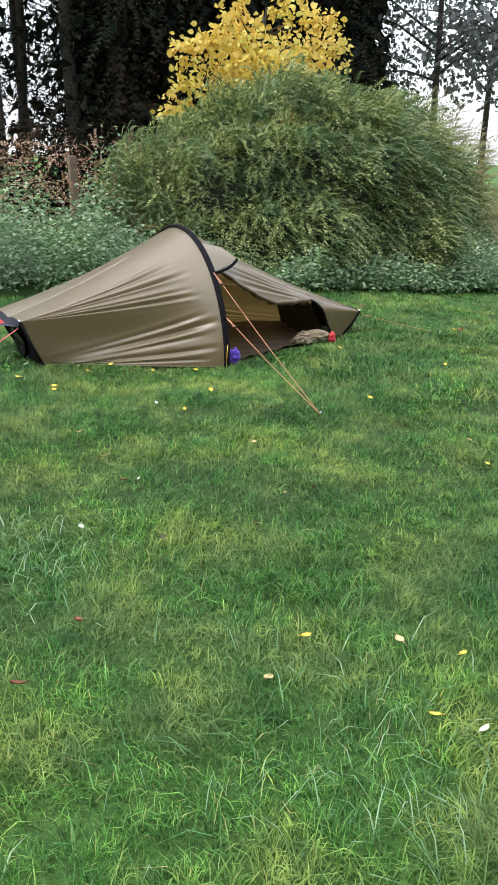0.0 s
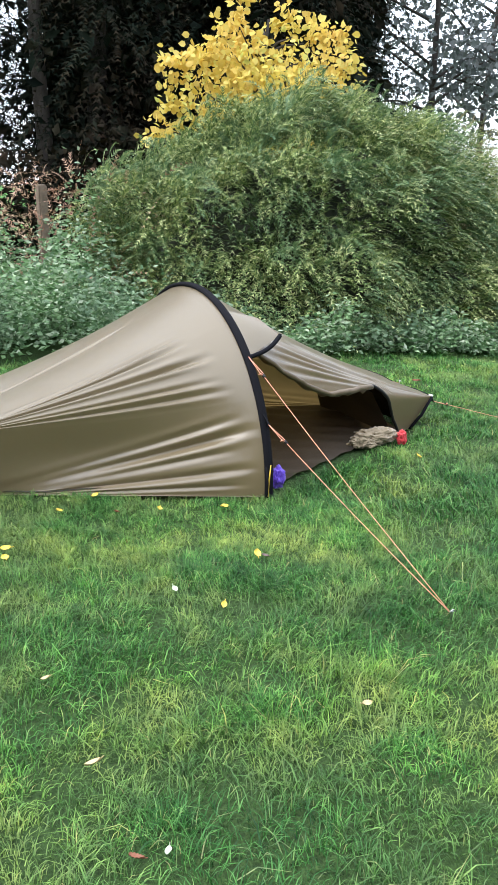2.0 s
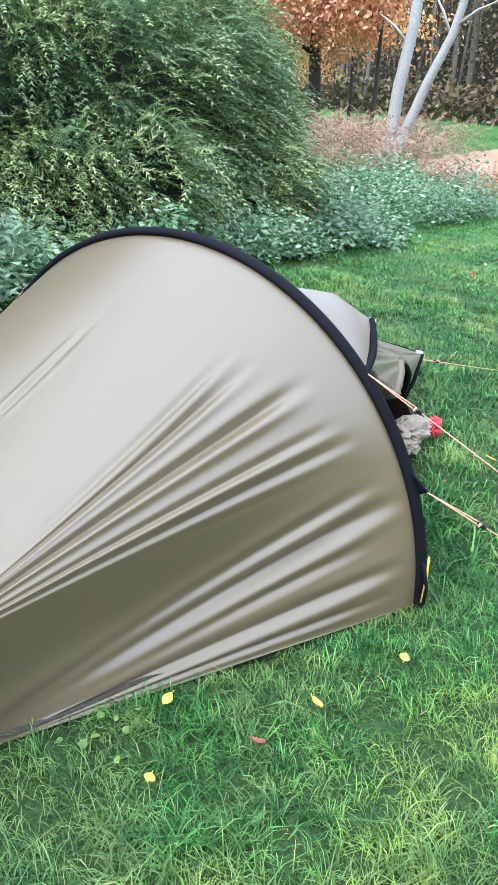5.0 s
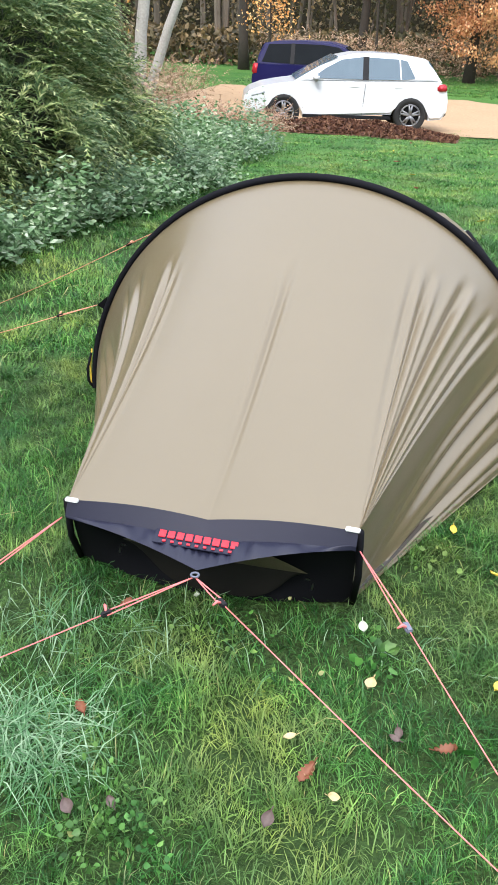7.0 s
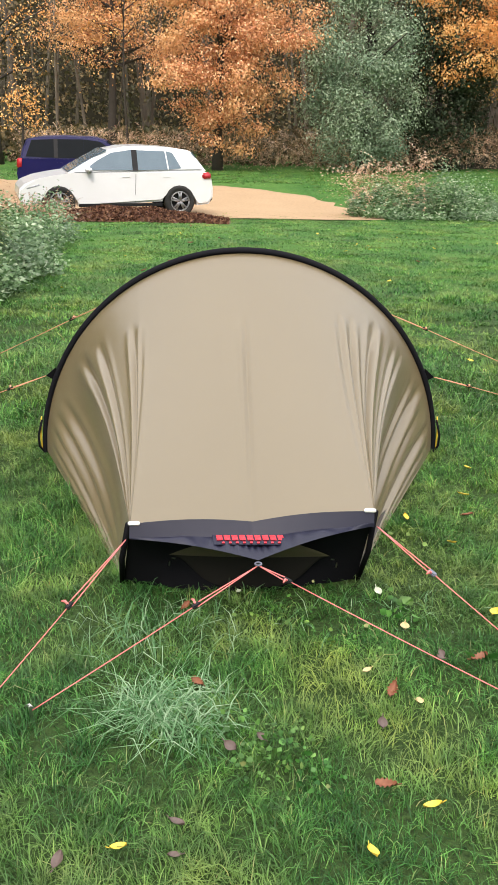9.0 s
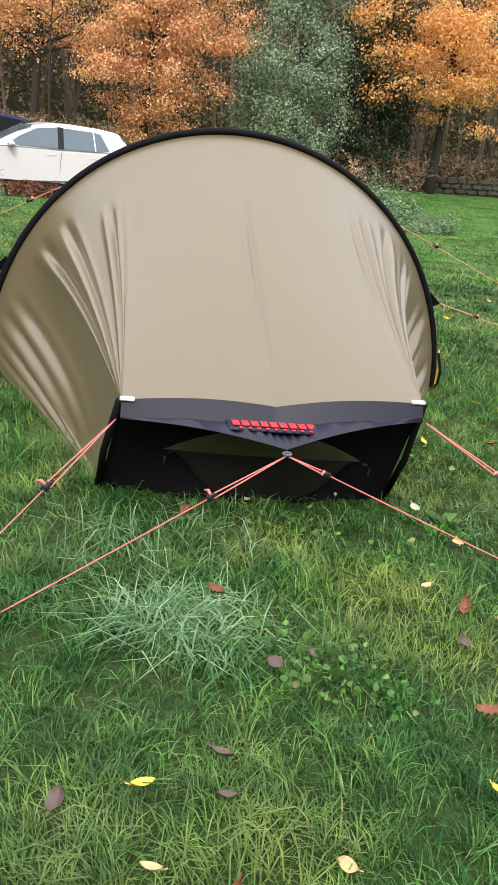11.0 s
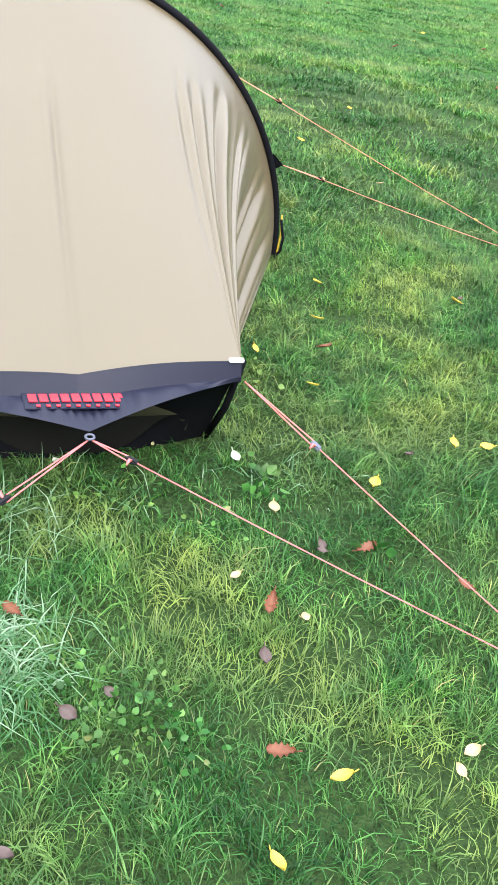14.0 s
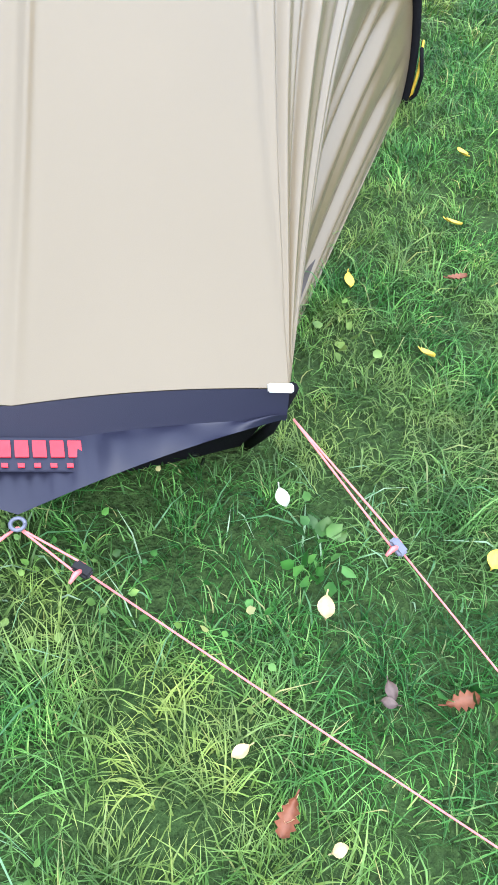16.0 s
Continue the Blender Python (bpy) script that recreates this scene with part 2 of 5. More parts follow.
def hidden_mesh(name, verts, faces, mat, smooth=False):
    me = bpy.data.meshes.new(name)
    verts = np.asarray(verts, np.float32).reshape(-1, 3)
    faces = np.asarray(faces, np.int32) if not isinstance(faces, list) else faces
    if isinstance(faces, list):
        me.from_pydata([tuple(map(float, v)) for v in verts], [], faces)
    else:
        k = faces.shape[1]
        me.vertices.add(len(verts))
        me.vertices.foreach_set("co", verts.ravel())
        me.loops.add(faces.size)
        me.loops.foreach_set("vertex_index", faces.ravel())
        me.polygons.add(len(faces))
        me.polygons.foreach_set("loop_start", np.arange(0, faces.size, k, dtype=np.int32))
        me.update(calc_edges=True)
    if smooth:
        me.polygons.foreach_set("use_smooth", np.ones(len(me.polygons), bool))
    me.materials.append(mat)
    return me


def mesh(name, verts, faces, mat, parent=None, smooth=False, label=""):
    ob = new(name, hidden_mesh(name, verts, faces, mat, smooth))
    ob.parent = parent
    if label:
        ob["label"] = label
    return ob


def part(name, bm, mat, parent=None, label="", smooth=False):
    me = bpy.data.meshes.new(name)
    bm.to_mesh(me)
    bm.free()
    me.materials.append(mat)
    if smooth:
        me.polygons.foreach_set("use_smooth", np.ones(len(me.polygons), bool))
    ob = new(name, me)
    ob.parent = parent
    if label:
        ob["label"] = label
    return ob


def empty(name, x=0.0, y=0.0, z=0.0, rz=0.0):
    ob = new(name)
    ob.empty_display_size = 0.1
    ob.matrix_world = pose(x, y, z, 0, 0, rz)
    return ob


def grid_faces(nu, nv):
    i, j = np.meshgrid(np.arange(nu - 1), np.arange(nv - 1), indexing="ij")
    a = (i * nv + j).ravel()
    return np.stack([a, a + nv, a + nv + 1, a + 1], 1).astype(np.int32)


def box_bm(sx, sy, sz, m=None, bevel=0.0, bm=None):
    own = bmesh.new()
    bmesh.ops.create_cube(own, size=1.0, matrix=Matrix.Diagonal((sx, sy, sz, 1)))
    if bevel:
        bmesh.ops.bevel(own, geom=own.edges[:], offset=bevel, segments=2, affect="EDGES")
    if m is not None:
        bmesh.ops.transform(own, matrix=m, verts=own.verts[:])
    return own


def tube(points, radii, sides=8):
    """Vertices and faces of a tube through points, with a radius at each."""
    pts = [Vector(p) for p in points]
    if not hasattr(radii, "__len__"):
        radii = [radii] * len(pts)
    verts, faces = [], []
    whole = pts[-1] - pts[0]
    up = Vector((1, 0, 0)) if abs(whole.z) > 0.75 * whole.length and whole.length > 1e-6 else Vector((0, 0, 1))
    for i, p in enumerate(pts):
        d = (pts[min(i + 1, len(pts) - 1)] - pts[max(i - 1, 0)]).normalized()
        s = d.cross(up)
        s = s.normalized() if s.length > 0.05 else d.cross(Vector((0, 1, 0))).normalized()
        w = s.cross(d)
        for k in range(sides):
            a = 2 * math.pi * k / sides
            verts.append(p + (s * math.cos(a) + w * math.sin(a)) * radii[i])
        if i:
            b = (i - 1) * sides
            faces += [(b + k, b + (k + 1) % sides, b + sides + (k + 1) % sides, b + sides + k) for k in range(sides)]
    faces.append(tuple(range(sides))[::-1])
    faces.append(tuple(range(len(verts) - sides, len(verts))))
    return verts, faces


def tubes(lots):
    verts, faces = [], []
    for v, f in lots:
        o = len(verts)
        verts += v
        faces += [tuple(i + o for i in q) for q in f]
    return verts, faces


def unit(v):
    return v / np.maximum(np.linalg.norm(v, axis=-1, keepdims=True), 1e-9)


def leaf_cards(centres, out, length, width, droop=0.2, jitter=0.8, face=False):
    """Folded leaf blades, two triangles each, growing along out with jitter, or with their faces turned outwards."""
    n = len(centres)
    if face:
        up = unit(out + rng.normal(0, jitter * 0.6, (n, 3)) + np.array([0, 0, 0.45]))
        d = unit(np.cross(up, rng.normal(0, 1, (n, 3))))
        s = np.cross(d, up)
    else:
        d = unit(out + rng.normal(0, jitter, (n, 3)) + np.array([0, 0, -droop]))
        s = unit(np.cross(d, rng.normal(0, 1, (n, 3))))
        up = np.cross(s, d)
    L = (length * rng.uniform(0.7, 1.3, n))[:, None]
    W = (width * rng.uniform(0.7, 1.3, n))[:, None]
    v = np.stack([centres - d * L * 0.5, centres + s * W * 0.5 + up * W * 0.25, centres + d * L * 0.5, centres - s * W * 0.5 + up * W * 0.25], 1).reshape(-1, 3)
    b = np.arange(n)[:, None] * 4
    f = np.concatenate([b + np.array([[0, 1, 2]]), b + np.array([[0, 2, 3]])], 1).reshape(-1, 3)
    return v, f


def round_cards(centres, out, size, jitter=0.8):
    """Rounded leaves of six triangles."""
    n = len(centres)
    d = unit(out + rng.normal(0, jitter, (n, 3)))
    s = unit(np.cross(d, rng.normal(0, 1, (n, 3))))
    up = np.cross(s, d)
    L = (size * rng.uniform(0.65, 1.25, n))[:, None]
    prof = [(-0.5, 0.0), (-0.30, 0.36), (0.08, 0.42), (0.55, 0.0), (0.08, -0.42), (-0.30, -0.36)]
    ring = [centres + d * L * a + s * L * b + up * L * 0.25 * abs(b) for a, b in prof]
    v = np.stack(ring + [centres], 1).reshape(-1, 3)
    o = np.arange(n)[:, None] * 7
    f = np.concatenate([o + np.array([[6, k, (k + 1) % 6]]) for k in range(6)], 1).reshape(-1, 3)
    return v, f


def clumped(n, centres, radius, flat=0.6):
    """n points scattered round clump centres."""
    pick = rng.integers(0, len(centres), n)
    off = rng.normal(0, 1, (n, 3)) * np.array([1, 1, flat]) * radius
    return centres[pick] + off, unit(off)


def join(*lots):
    vs, fs, o = [], [], 0
    for v, f in lots:
        vs.append(np.asarray(v, float))
        fs.append(np.asarray(f) + o)
        o += len(v)
    return np.concatenate(vs), np.concatenate(fs)


# ---- ground ----
def gz(x, y):
    """Height of the ground: flat round the pitch, falling gently to the drive, rising again towards the far wall."""
    x, y = np.asarray(x, float), np.asarray(y, float)
    t = np.clip(y - 2.0, 0, None)
    fall = 0.0585 * t * t / (t + 1.0)
    low = np.where(fall < 0.8, fall, 0.8 + 0.1 * (1 - np.exp(-(fall - 0.8) / 0.1)))
    return -low + 0.012 * np.clip(y - 20, 0, 16) + 0.03 * np.clip(x - 7, 0, 14) * np.clip((y - 18) / 16, 0, 1)


def lumps(x, y):
    return 0.012 * np.sin(3.1 * x + 1.7 * y) * np.sin(2.3 * y - 1.1 * x + 0.6) + 0.006 * np.sin(9 * x + 2) * np.sin(8 * y)


def build_ground():
    ax = np.concatenate([[-1500, -400, -120, -60, -35], np.arange(-24, -6, 1.0), np.arange(-6, 8, 0.2), np.arange(8, 26, 1.0), [35, 60, 120, 400, 1500]])
    ay = np.concatenate([[-1500, -400, -120, -60, -30, -15], np.arange(-8, 8, 0.2), np.arange(8, 50, 1.0), [60, 80, 120, 400, 1500]])
    X, Y = np.meshgrid(ax, ay, indexing="ij")
    Z = gz(X, Y) + np.where((abs(X) < 8) & (abs(Y) < 9), lumps(X, Y), 0) - 0.012
    ob = mesh("ground", np.stack([X, Y, Z], -1).reshape(-1, 3), grid_faces(len(ax), len(ay)), LAWN, None, True)
    tagged(ob, "mown green lawn sloping gently away from the tent", "ground", kind="structure")


build_ground()


def blades(px, py, h, w, lean, heading=None, plain=False):
    """Bent grass blades of two segments, three triangles each; plain ones, far off, are a single triangle."""
    n = len(px)
    base = np.stack([px, py, gz(px, py) + lumps(px, py) - 0.012], 1)
    a = rng.uniform(0, 2 * np.pi, n) if heading is None else heading
    d = np.stack([np.cos(a), np.sin(a), np.zeros(n)], 1)
    b = a + rng.uniform(0.6, 2.5, n)
    s = np.stack([np.cos(b), np.sin(b), np.zeros(n)], 1) * (w * rng.uniform(0.7, 1.4, n))[:, None] * 0.5
    H = h * rng.uniform(0.55, 1.45, n)
    k = lean * rng.uniform(0.3, 1.5, n)
    up = np.array([0, 0, 1.0])
    mid = base + d * (H * k * 0.35)[:, None] + up * (H * 0.55)[:, None]
    tip = base + d * (H * k)[:, None] + up * (H * np.clip(1.0 - 0.35 * k, 0.3, 1))[:, None]
    if plain:
        return np.stack([base - s, base + s, tip], 1).reshape(-1, 3), np.arange(3 * n).reshape(-1, 3)
    v = np.stack([base - s, base + s, mid + s * 0.8, mid - s * 0.8, tip], 1).reshape(-1, 3)
    o = np.arange(n)[:, None] * 5
    f = np.concatenate([o + np.array([[0, 1, 2]]), o + np.array([[0, 2, 3]]), o + np.array([[3, 2, 4]])], 1).reshape(-1, 3)
    return v, f


FIELD = np.random.default_rng(31).uniform(0, 1, (128, 128))


def field(x, y, per_metre):
    """Smooth random values between 0 and 1, so many to the metre."""
    x, y = np.asarray(x) * per_metre + 500, np.asarray(y) * per_metre + 500
    i, j = np.floor(x).astype(int), np.floor(y).astype(int)
    a, b = x - i, y - j
    a, b = a * a * (3 - 2 * a), b * b * (3 - 2 * b)
    F = lambda p, q: FIELD[p % 128, q % 128]
    return (F(i, j) * (1 - a) + F(i + 1, j) * a) * (1 - b) + (F(i, j + 1) * (1 - a) + F(i + 1, j + 1) * a) * b


def patchy(px, py):
    """Height of the sward, uneven from tuft to tuft and from patch to patch."""
    return 0.42 + 0.75 * field(px, py, 2.2) * (0.4 + field(px, py, 9.0)) + 0.45 * field(px, py, 5.0) ** 2


def tufted(x0, x1, y0, y1, n, size):
    """Places of n blades gathered into tufts, and the way each leans out of its tuft."""
    m = max(n // 26, 1)
    cx, cy = rng.uniform(x0, x1, m), rng.uniform(y0, y1, m)
    k = rng.integers(0, m, n)
    r = size * (0.5 + field(cx, cy, 1.7))[k] * np.where(rng.uniform(0, 1, n) < 0.45, 3.0, 1.0)
    ox, oy = rng.normal(0, 1, n) * r, rng.normal(0, 1, n) * r
    comb = 2 * np.pi * field(cx, cy, 3.0)[k]
    return cx[k] + ox, cy[k] + oy, np.arctan2(oy + 0.6 * r * np.sin(comb), ox + 0.6 * r * np.cos(comb)) + rng.normal(0, 0.6, n)


def in_tent(px, py):
    half = np.where(py < 0, 0.82 - np.abs(py) * 0.41, 0.86 - np.abs(py) * 0.35)
    return (np.abs(px + 0.03 + np.clip(py, 0, 2) * 0.15) < half) & (py < 1.38) & (py > -1.18)


def build_grass():
    lots = []
    for x0, x1, y0, y1, per, h, w, size in ((-1.2, 1.7, -2.75, 0.3, 15500, 0.040, 0.0021, 0.017), (1.7, 3.4, -2.6, 0.9, 11000, 0.042, 0.0024, 0.022), (3.4, 5.4, -2.6, 0.6, 12000, 0.042, 0.0023, 0.022),
                                             (-2.6, -1.2, -2.75, 3.5, 4000, 0.048, 0.0045, 0.03), (-1.2, 1.7, 0.3, 3.5, 5500, 0.042, 0.0038, 0.028), (1.7, 5.4, 0.6, 4, 2200, 0.045, 0.0055, 0.035),
                                             (-2.6, 6, 3.5, 8, 2600, 0.034, 0.007, 0.05), (-3.0, 9, 8, 16, 800, 0.036, 0.012, 0.08), (-2.8, 9, 14.5, 18.4, 600, 0.036, 0.014, 0.09), (4.5, 16, 16, 34, 160, 0.05, 0.022, 0.15), (5.4, 12, 1, 16, 140, 0.05, 0.014, 0.1), (-9, 2.2, 28, 34.8, 180, 0.06, 0.028, 0.15), (2.6, 4.6, 23, 34.5, 200, 0.06, 0.026, 0.15), (-2.6, 8.5, -5.5, -2.7, 500, 0.045, 0.010, 0.06), (5.4, 8.5, -2.7, 1, 500, 0.045, 0.010, 0.06)):
        n = int((x1 - x0) * (y1 - y0) * per)
        px, py, way = tufted(x0, x1, y0, y1, n, size)
        keep = ~in_tent(px, py)
        px, py, way = px[keep], py[keep], way[keep]
        lots.append(blades(px, py, h * patchy(px, py), np.full(len(px), w * (1.25 if per < 2700 and w > 0.006 else 1)), 1.0, way, per < 2700 and w > 0.006))
        if w > 0.006:
            continue
        k = len(px) // 16
        lots.append(blades(px[:k], py[:k], h * 1.55 * patchy(px[:k], py[:k]), np.full(k, w * 1.3), 1.6))
    v, f = join(*lots)
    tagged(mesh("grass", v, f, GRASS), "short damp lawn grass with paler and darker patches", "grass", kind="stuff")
    lots = []
    for cx, cy, n, r, h in ((-0.27, -1.80, 330, 0.05, 0.07), (-0.18, -1.86, 200, 0.045, 0.06), (-0.15, -1.74, 120, 0.05, 0.06), (-0.34, -1.45, 130, 0.10, 0.08), (-0.08, -1.42, 80, 0.12, 0.065), (0.5, -1.30, 50, 0.10, 0.04), (4.7, -1.3, 260, 0.3, 0.07), (3.2, -1.8, 260, 0.25, 0.06)):
        px, py = rng.normal(cx, r, n), rng.normal(cy, r * 0.8, n)
        lots.append(blades(px, py, np.full(n, h), np.full(n, 0.0032), 1.6))
    v, f = join(*lots)
    tagged(mesh("grass_tuft", v, f, TUFT), "long pale blue-green grass tufts left by the mower", "grass", kind="stuff")


build_grass()


# ---- the tent ----
AX, AZ, ACX = 0.85, 0.87, -0.04
V = lambda *p: np.array(p, float)
NEAR = (V(0.325, -1.14, 0.0), V(0.341, -1.278, 0.306), V(-0.37, -1.315, 0.275), V(-0.415, -1.17, 0.0))
FAR = (V(0.07, 1.36, 0.0), V(0.065, 1.515, 0.185), V(-0.56, 1.46, 0.23), V(-0.58, 1.32, 0.0))


def arch(u):
    th = np.pi * np.asarray(u, float)
    x = ACX + AX * np.cos(th)
    return np.stack([x, -0.035 * (0.86 - x), AZ * np.sin(th)], -1)


def brow(k):
    """Droop of an end's top edge: a shallow arch on each half, pulled down at the middle seam."""
    k = np.asarray(k, float)
    return 0.007 * np.abs(np.sin(2 * np.pi * k)) - 0.013 * np.clip(1 - np.abs(2 * k - 1), 0, 1) ** 2.5


def end_edge(u, corners):
    br, tr, tl, bl = corners
    knots = [0, 0.05, 0.17, 0.33, 0.67, 0.83, 0.95, 1]
    pts = np.stack([br, br, tr, tr, tl, tl, bl, bl])
    p = np.stack([np.interp(u, knots, pts[:, k]) for k in range(3)], -1)
    p[..., 2] += brow(np.clip((u - 0.33) / 0.34, 0, 1))
    return p


def canopy(u, v, corners, folds):
    """The taut sheet from the pole arch (v=0) to one end (v=1), with creases that run from the pole into the corners."""
    a, e = arch(u), end_edge(u, corners)
    p = a * (1 - v)[..., None] + e * v[..., None]
    out = unit(np.stack([(p[..., 0] - ACX * (1 - v)), np.zeros_like(u), p[..., 2] + 0.05], -1))
    d = -0.035 * np.sin(np.pi * v) * np.sin(np.pi * np.clip(u, 0, 1)) ** 0.5
    for uc in (0.13 - 0.02 * v, 0.87 + 0.02 * v):
        d += -0.075 * np.sin(np.pi * v ** 0.9) ** 0.9 * np.exp(-((u - uc) / 0.062) ** 2)
    for uc, ue, w, amp, tip in folds:
        line = uc + (ue - uc) * v
        env = np.clip((v - tip) / 0.16, 0, 1) ** 0.8 * np.clip(1.01 - v, 0, 1) ** 0.8
        x = (u - line) / w * (1 if uc < 0.5 else -1)
        d += amp * env * (0.75 * np.exp(-(x + 1.35) ** 2) - np.exp(-np.abs(x) ** 1.7) + 0.35 * np.exp(-(x - 1.5) ** 2))
    p = p + out * d[..., None]
    p[..., 2] = np.maximum(p[..., 2], 0.004)
    return p


# where a crease starts on the pole, where it ends, its width and depth, and how far from the pole it begins
FOLDS = [(0.356, 0.326, 0.0060, 0.013, 0.19), (0.330, 0.318, 0.0080, 0.020, 0.17), (0.270, 0.285, 0.0095, 0.028, 0.11), (0.216, 0.232, 0.0070, 0.012, 0.11), (0.194, 0.206, 0.0075, 0.013, 0.08),
         (0.150, 0.060, 0.0075, 0.015, 0.07), (0.122, 0.052, 0.0095, 0.026, 0.02), (0.092, 0.044, 0.0060, 0.010, 0.10), (0.055, 0.030, 0.0080, 0.018, 0.04), (0.024, 0.014, 0.0050, 0.008, 0.08),
         (0.503, 0.500, 0.0050, 0.011, 0.28), (0.520, 0.506, 0.0040, 0.004, 0.55),
         (0.664, 0.676, 0.0050, 0.011, 0.24), (0.684, 0.684, 0.0080, 0.020, 0.20), (0.768, 0.742, 0.0090, 0.022, 0.14), (0.815, 0.780, 0.0110, 0.032, 0.09), 
         (0.892, 0.940, 0.0090, 0.018, 0.08), (0.922, 0.952, 0.0080, 0.020, 0.06), (0.950, 0.968, 0.0070, 0.014, 0.08), (0.975, 0.985, 0.0050, 0.008, 0.08)]
HEAD_FOLDS = [(0.270, 0.275, 0.010, 0.016, 0.02), (0.300, 0.290, 0.011, 0.022, 0.05), (0.330, 0.300, 0.010, 0.018, 0.10), (0.365, 0.325, 0.008, 0.012, 0.25), (0.235, 0.262, 0.009, 0.014, 0.10), (0.10, 0.18, 0.010, 0.012, 0.4), (0.05, 0.12, 0.009, 0.010, 0.5)] + [q for q in FOLDS if q[0] > 0.5]


def curve_points(f, n):
    return [Vector(f(t / (n - 1))) for t in range(n)]


def ribbon(edge_a, edge_b, name, mat, parent, rows=8, label="", bulge=None):
    """A cloth between two edges given as arrays of points."""
    a, b = np.asarray(edge_a, float), np.asarray(edge_b, float)
    t = np.linspace(0, 1, rows)
    p = a[:, None] * (1 - t)[None, :, None] + b[:, None] * t[None, :, None]
    if bulge is not None:
        s = np.linspace(0, 1, len(a))
        p += np.asarray(bulge)[None, None] * (np.sin(np.pi * s)[:, None] * np.sin(np.pi * t)[None])[..., None]
    return mesh(name, p.reshape(-1, 3), grid_faces(len(a), rows), mat, parent, True, label)


def cord(p0, p1, r, mat, parent, name="guy_line", label=""):
    v, f = tube([Vector(p0).lerp(Vector(p1), k / 6) + Vector((0, 0, -0.010 * math.sin(math.pi * k / 6) * min((Vector(p1) - Vector(p0)).length - 0.4, 1.0) if (Vector(p1) - Vector(p0)).length > 0.4 else 0)) for k in range(7)], r, 6)
    return mesh(name, v, f, mat, parent, True, label)


def guy(start, peg, slide, parent, mat, label):
    """A guy line: a doubled loop from the tent to its runner, then a single cord to the peg."""
    s, p = Vector(start), Vector(peg)
    run = s.lerp(p, slide)
    side = (p - s).cross(Vector((0, 0, 1))).normalized() * 0.010
    line = cord(run, p, 0.0015, mat, parent, "guy_line", label)
    for k in (-1, 1):
        cord(s, run + side * k * 0.8, 0.0017, mat, line, "cord_loop")
    m = Matrix.Translation(run) @ (p - s).to_track_quat("X", "Z").to_matrix().to_4x4()
    part("runner", box_bm(0.026, 0.016, 0.010, m, 0.003), GREY_PLASTIC if mat is CORD and slide < 0.28 and slide > 0.2 else PLASTIC, line, "dark grey plastic runner")
    v, f = tube([run, run + side * 1.4 + Vector((0, 0, 0.010)), run + side * 2.6 + Vector((0, 0, 0.006))], [0.003, 0.004, 0.002], 6)
    mesh("knot", v, f, mat, line, True)
    return line


def tent_peg(x, y, lean):
    peg = empty("tent_peg", x, y, 0.0, lean)
    v, f = tube([(0, 0, -0.10), (0, 0, 0.02), (0.004, 0, 0.035)], [0.002, 0.0045, 0.0045], 6)
    mesh("shaft", v, f, STEEL, peg, True)
    v, f = tube([(0.004, -0.012, 0.030), (0.004, 0.0, 0.038), (0.004, 0.012, 0.030)], 0.003, 6)
    mesh("hook", v, f, STEEL, peg, True)
    tagged(peg, "steel tent peg pushed into the lawn at a guy line", "tent peg", "tent pegs")


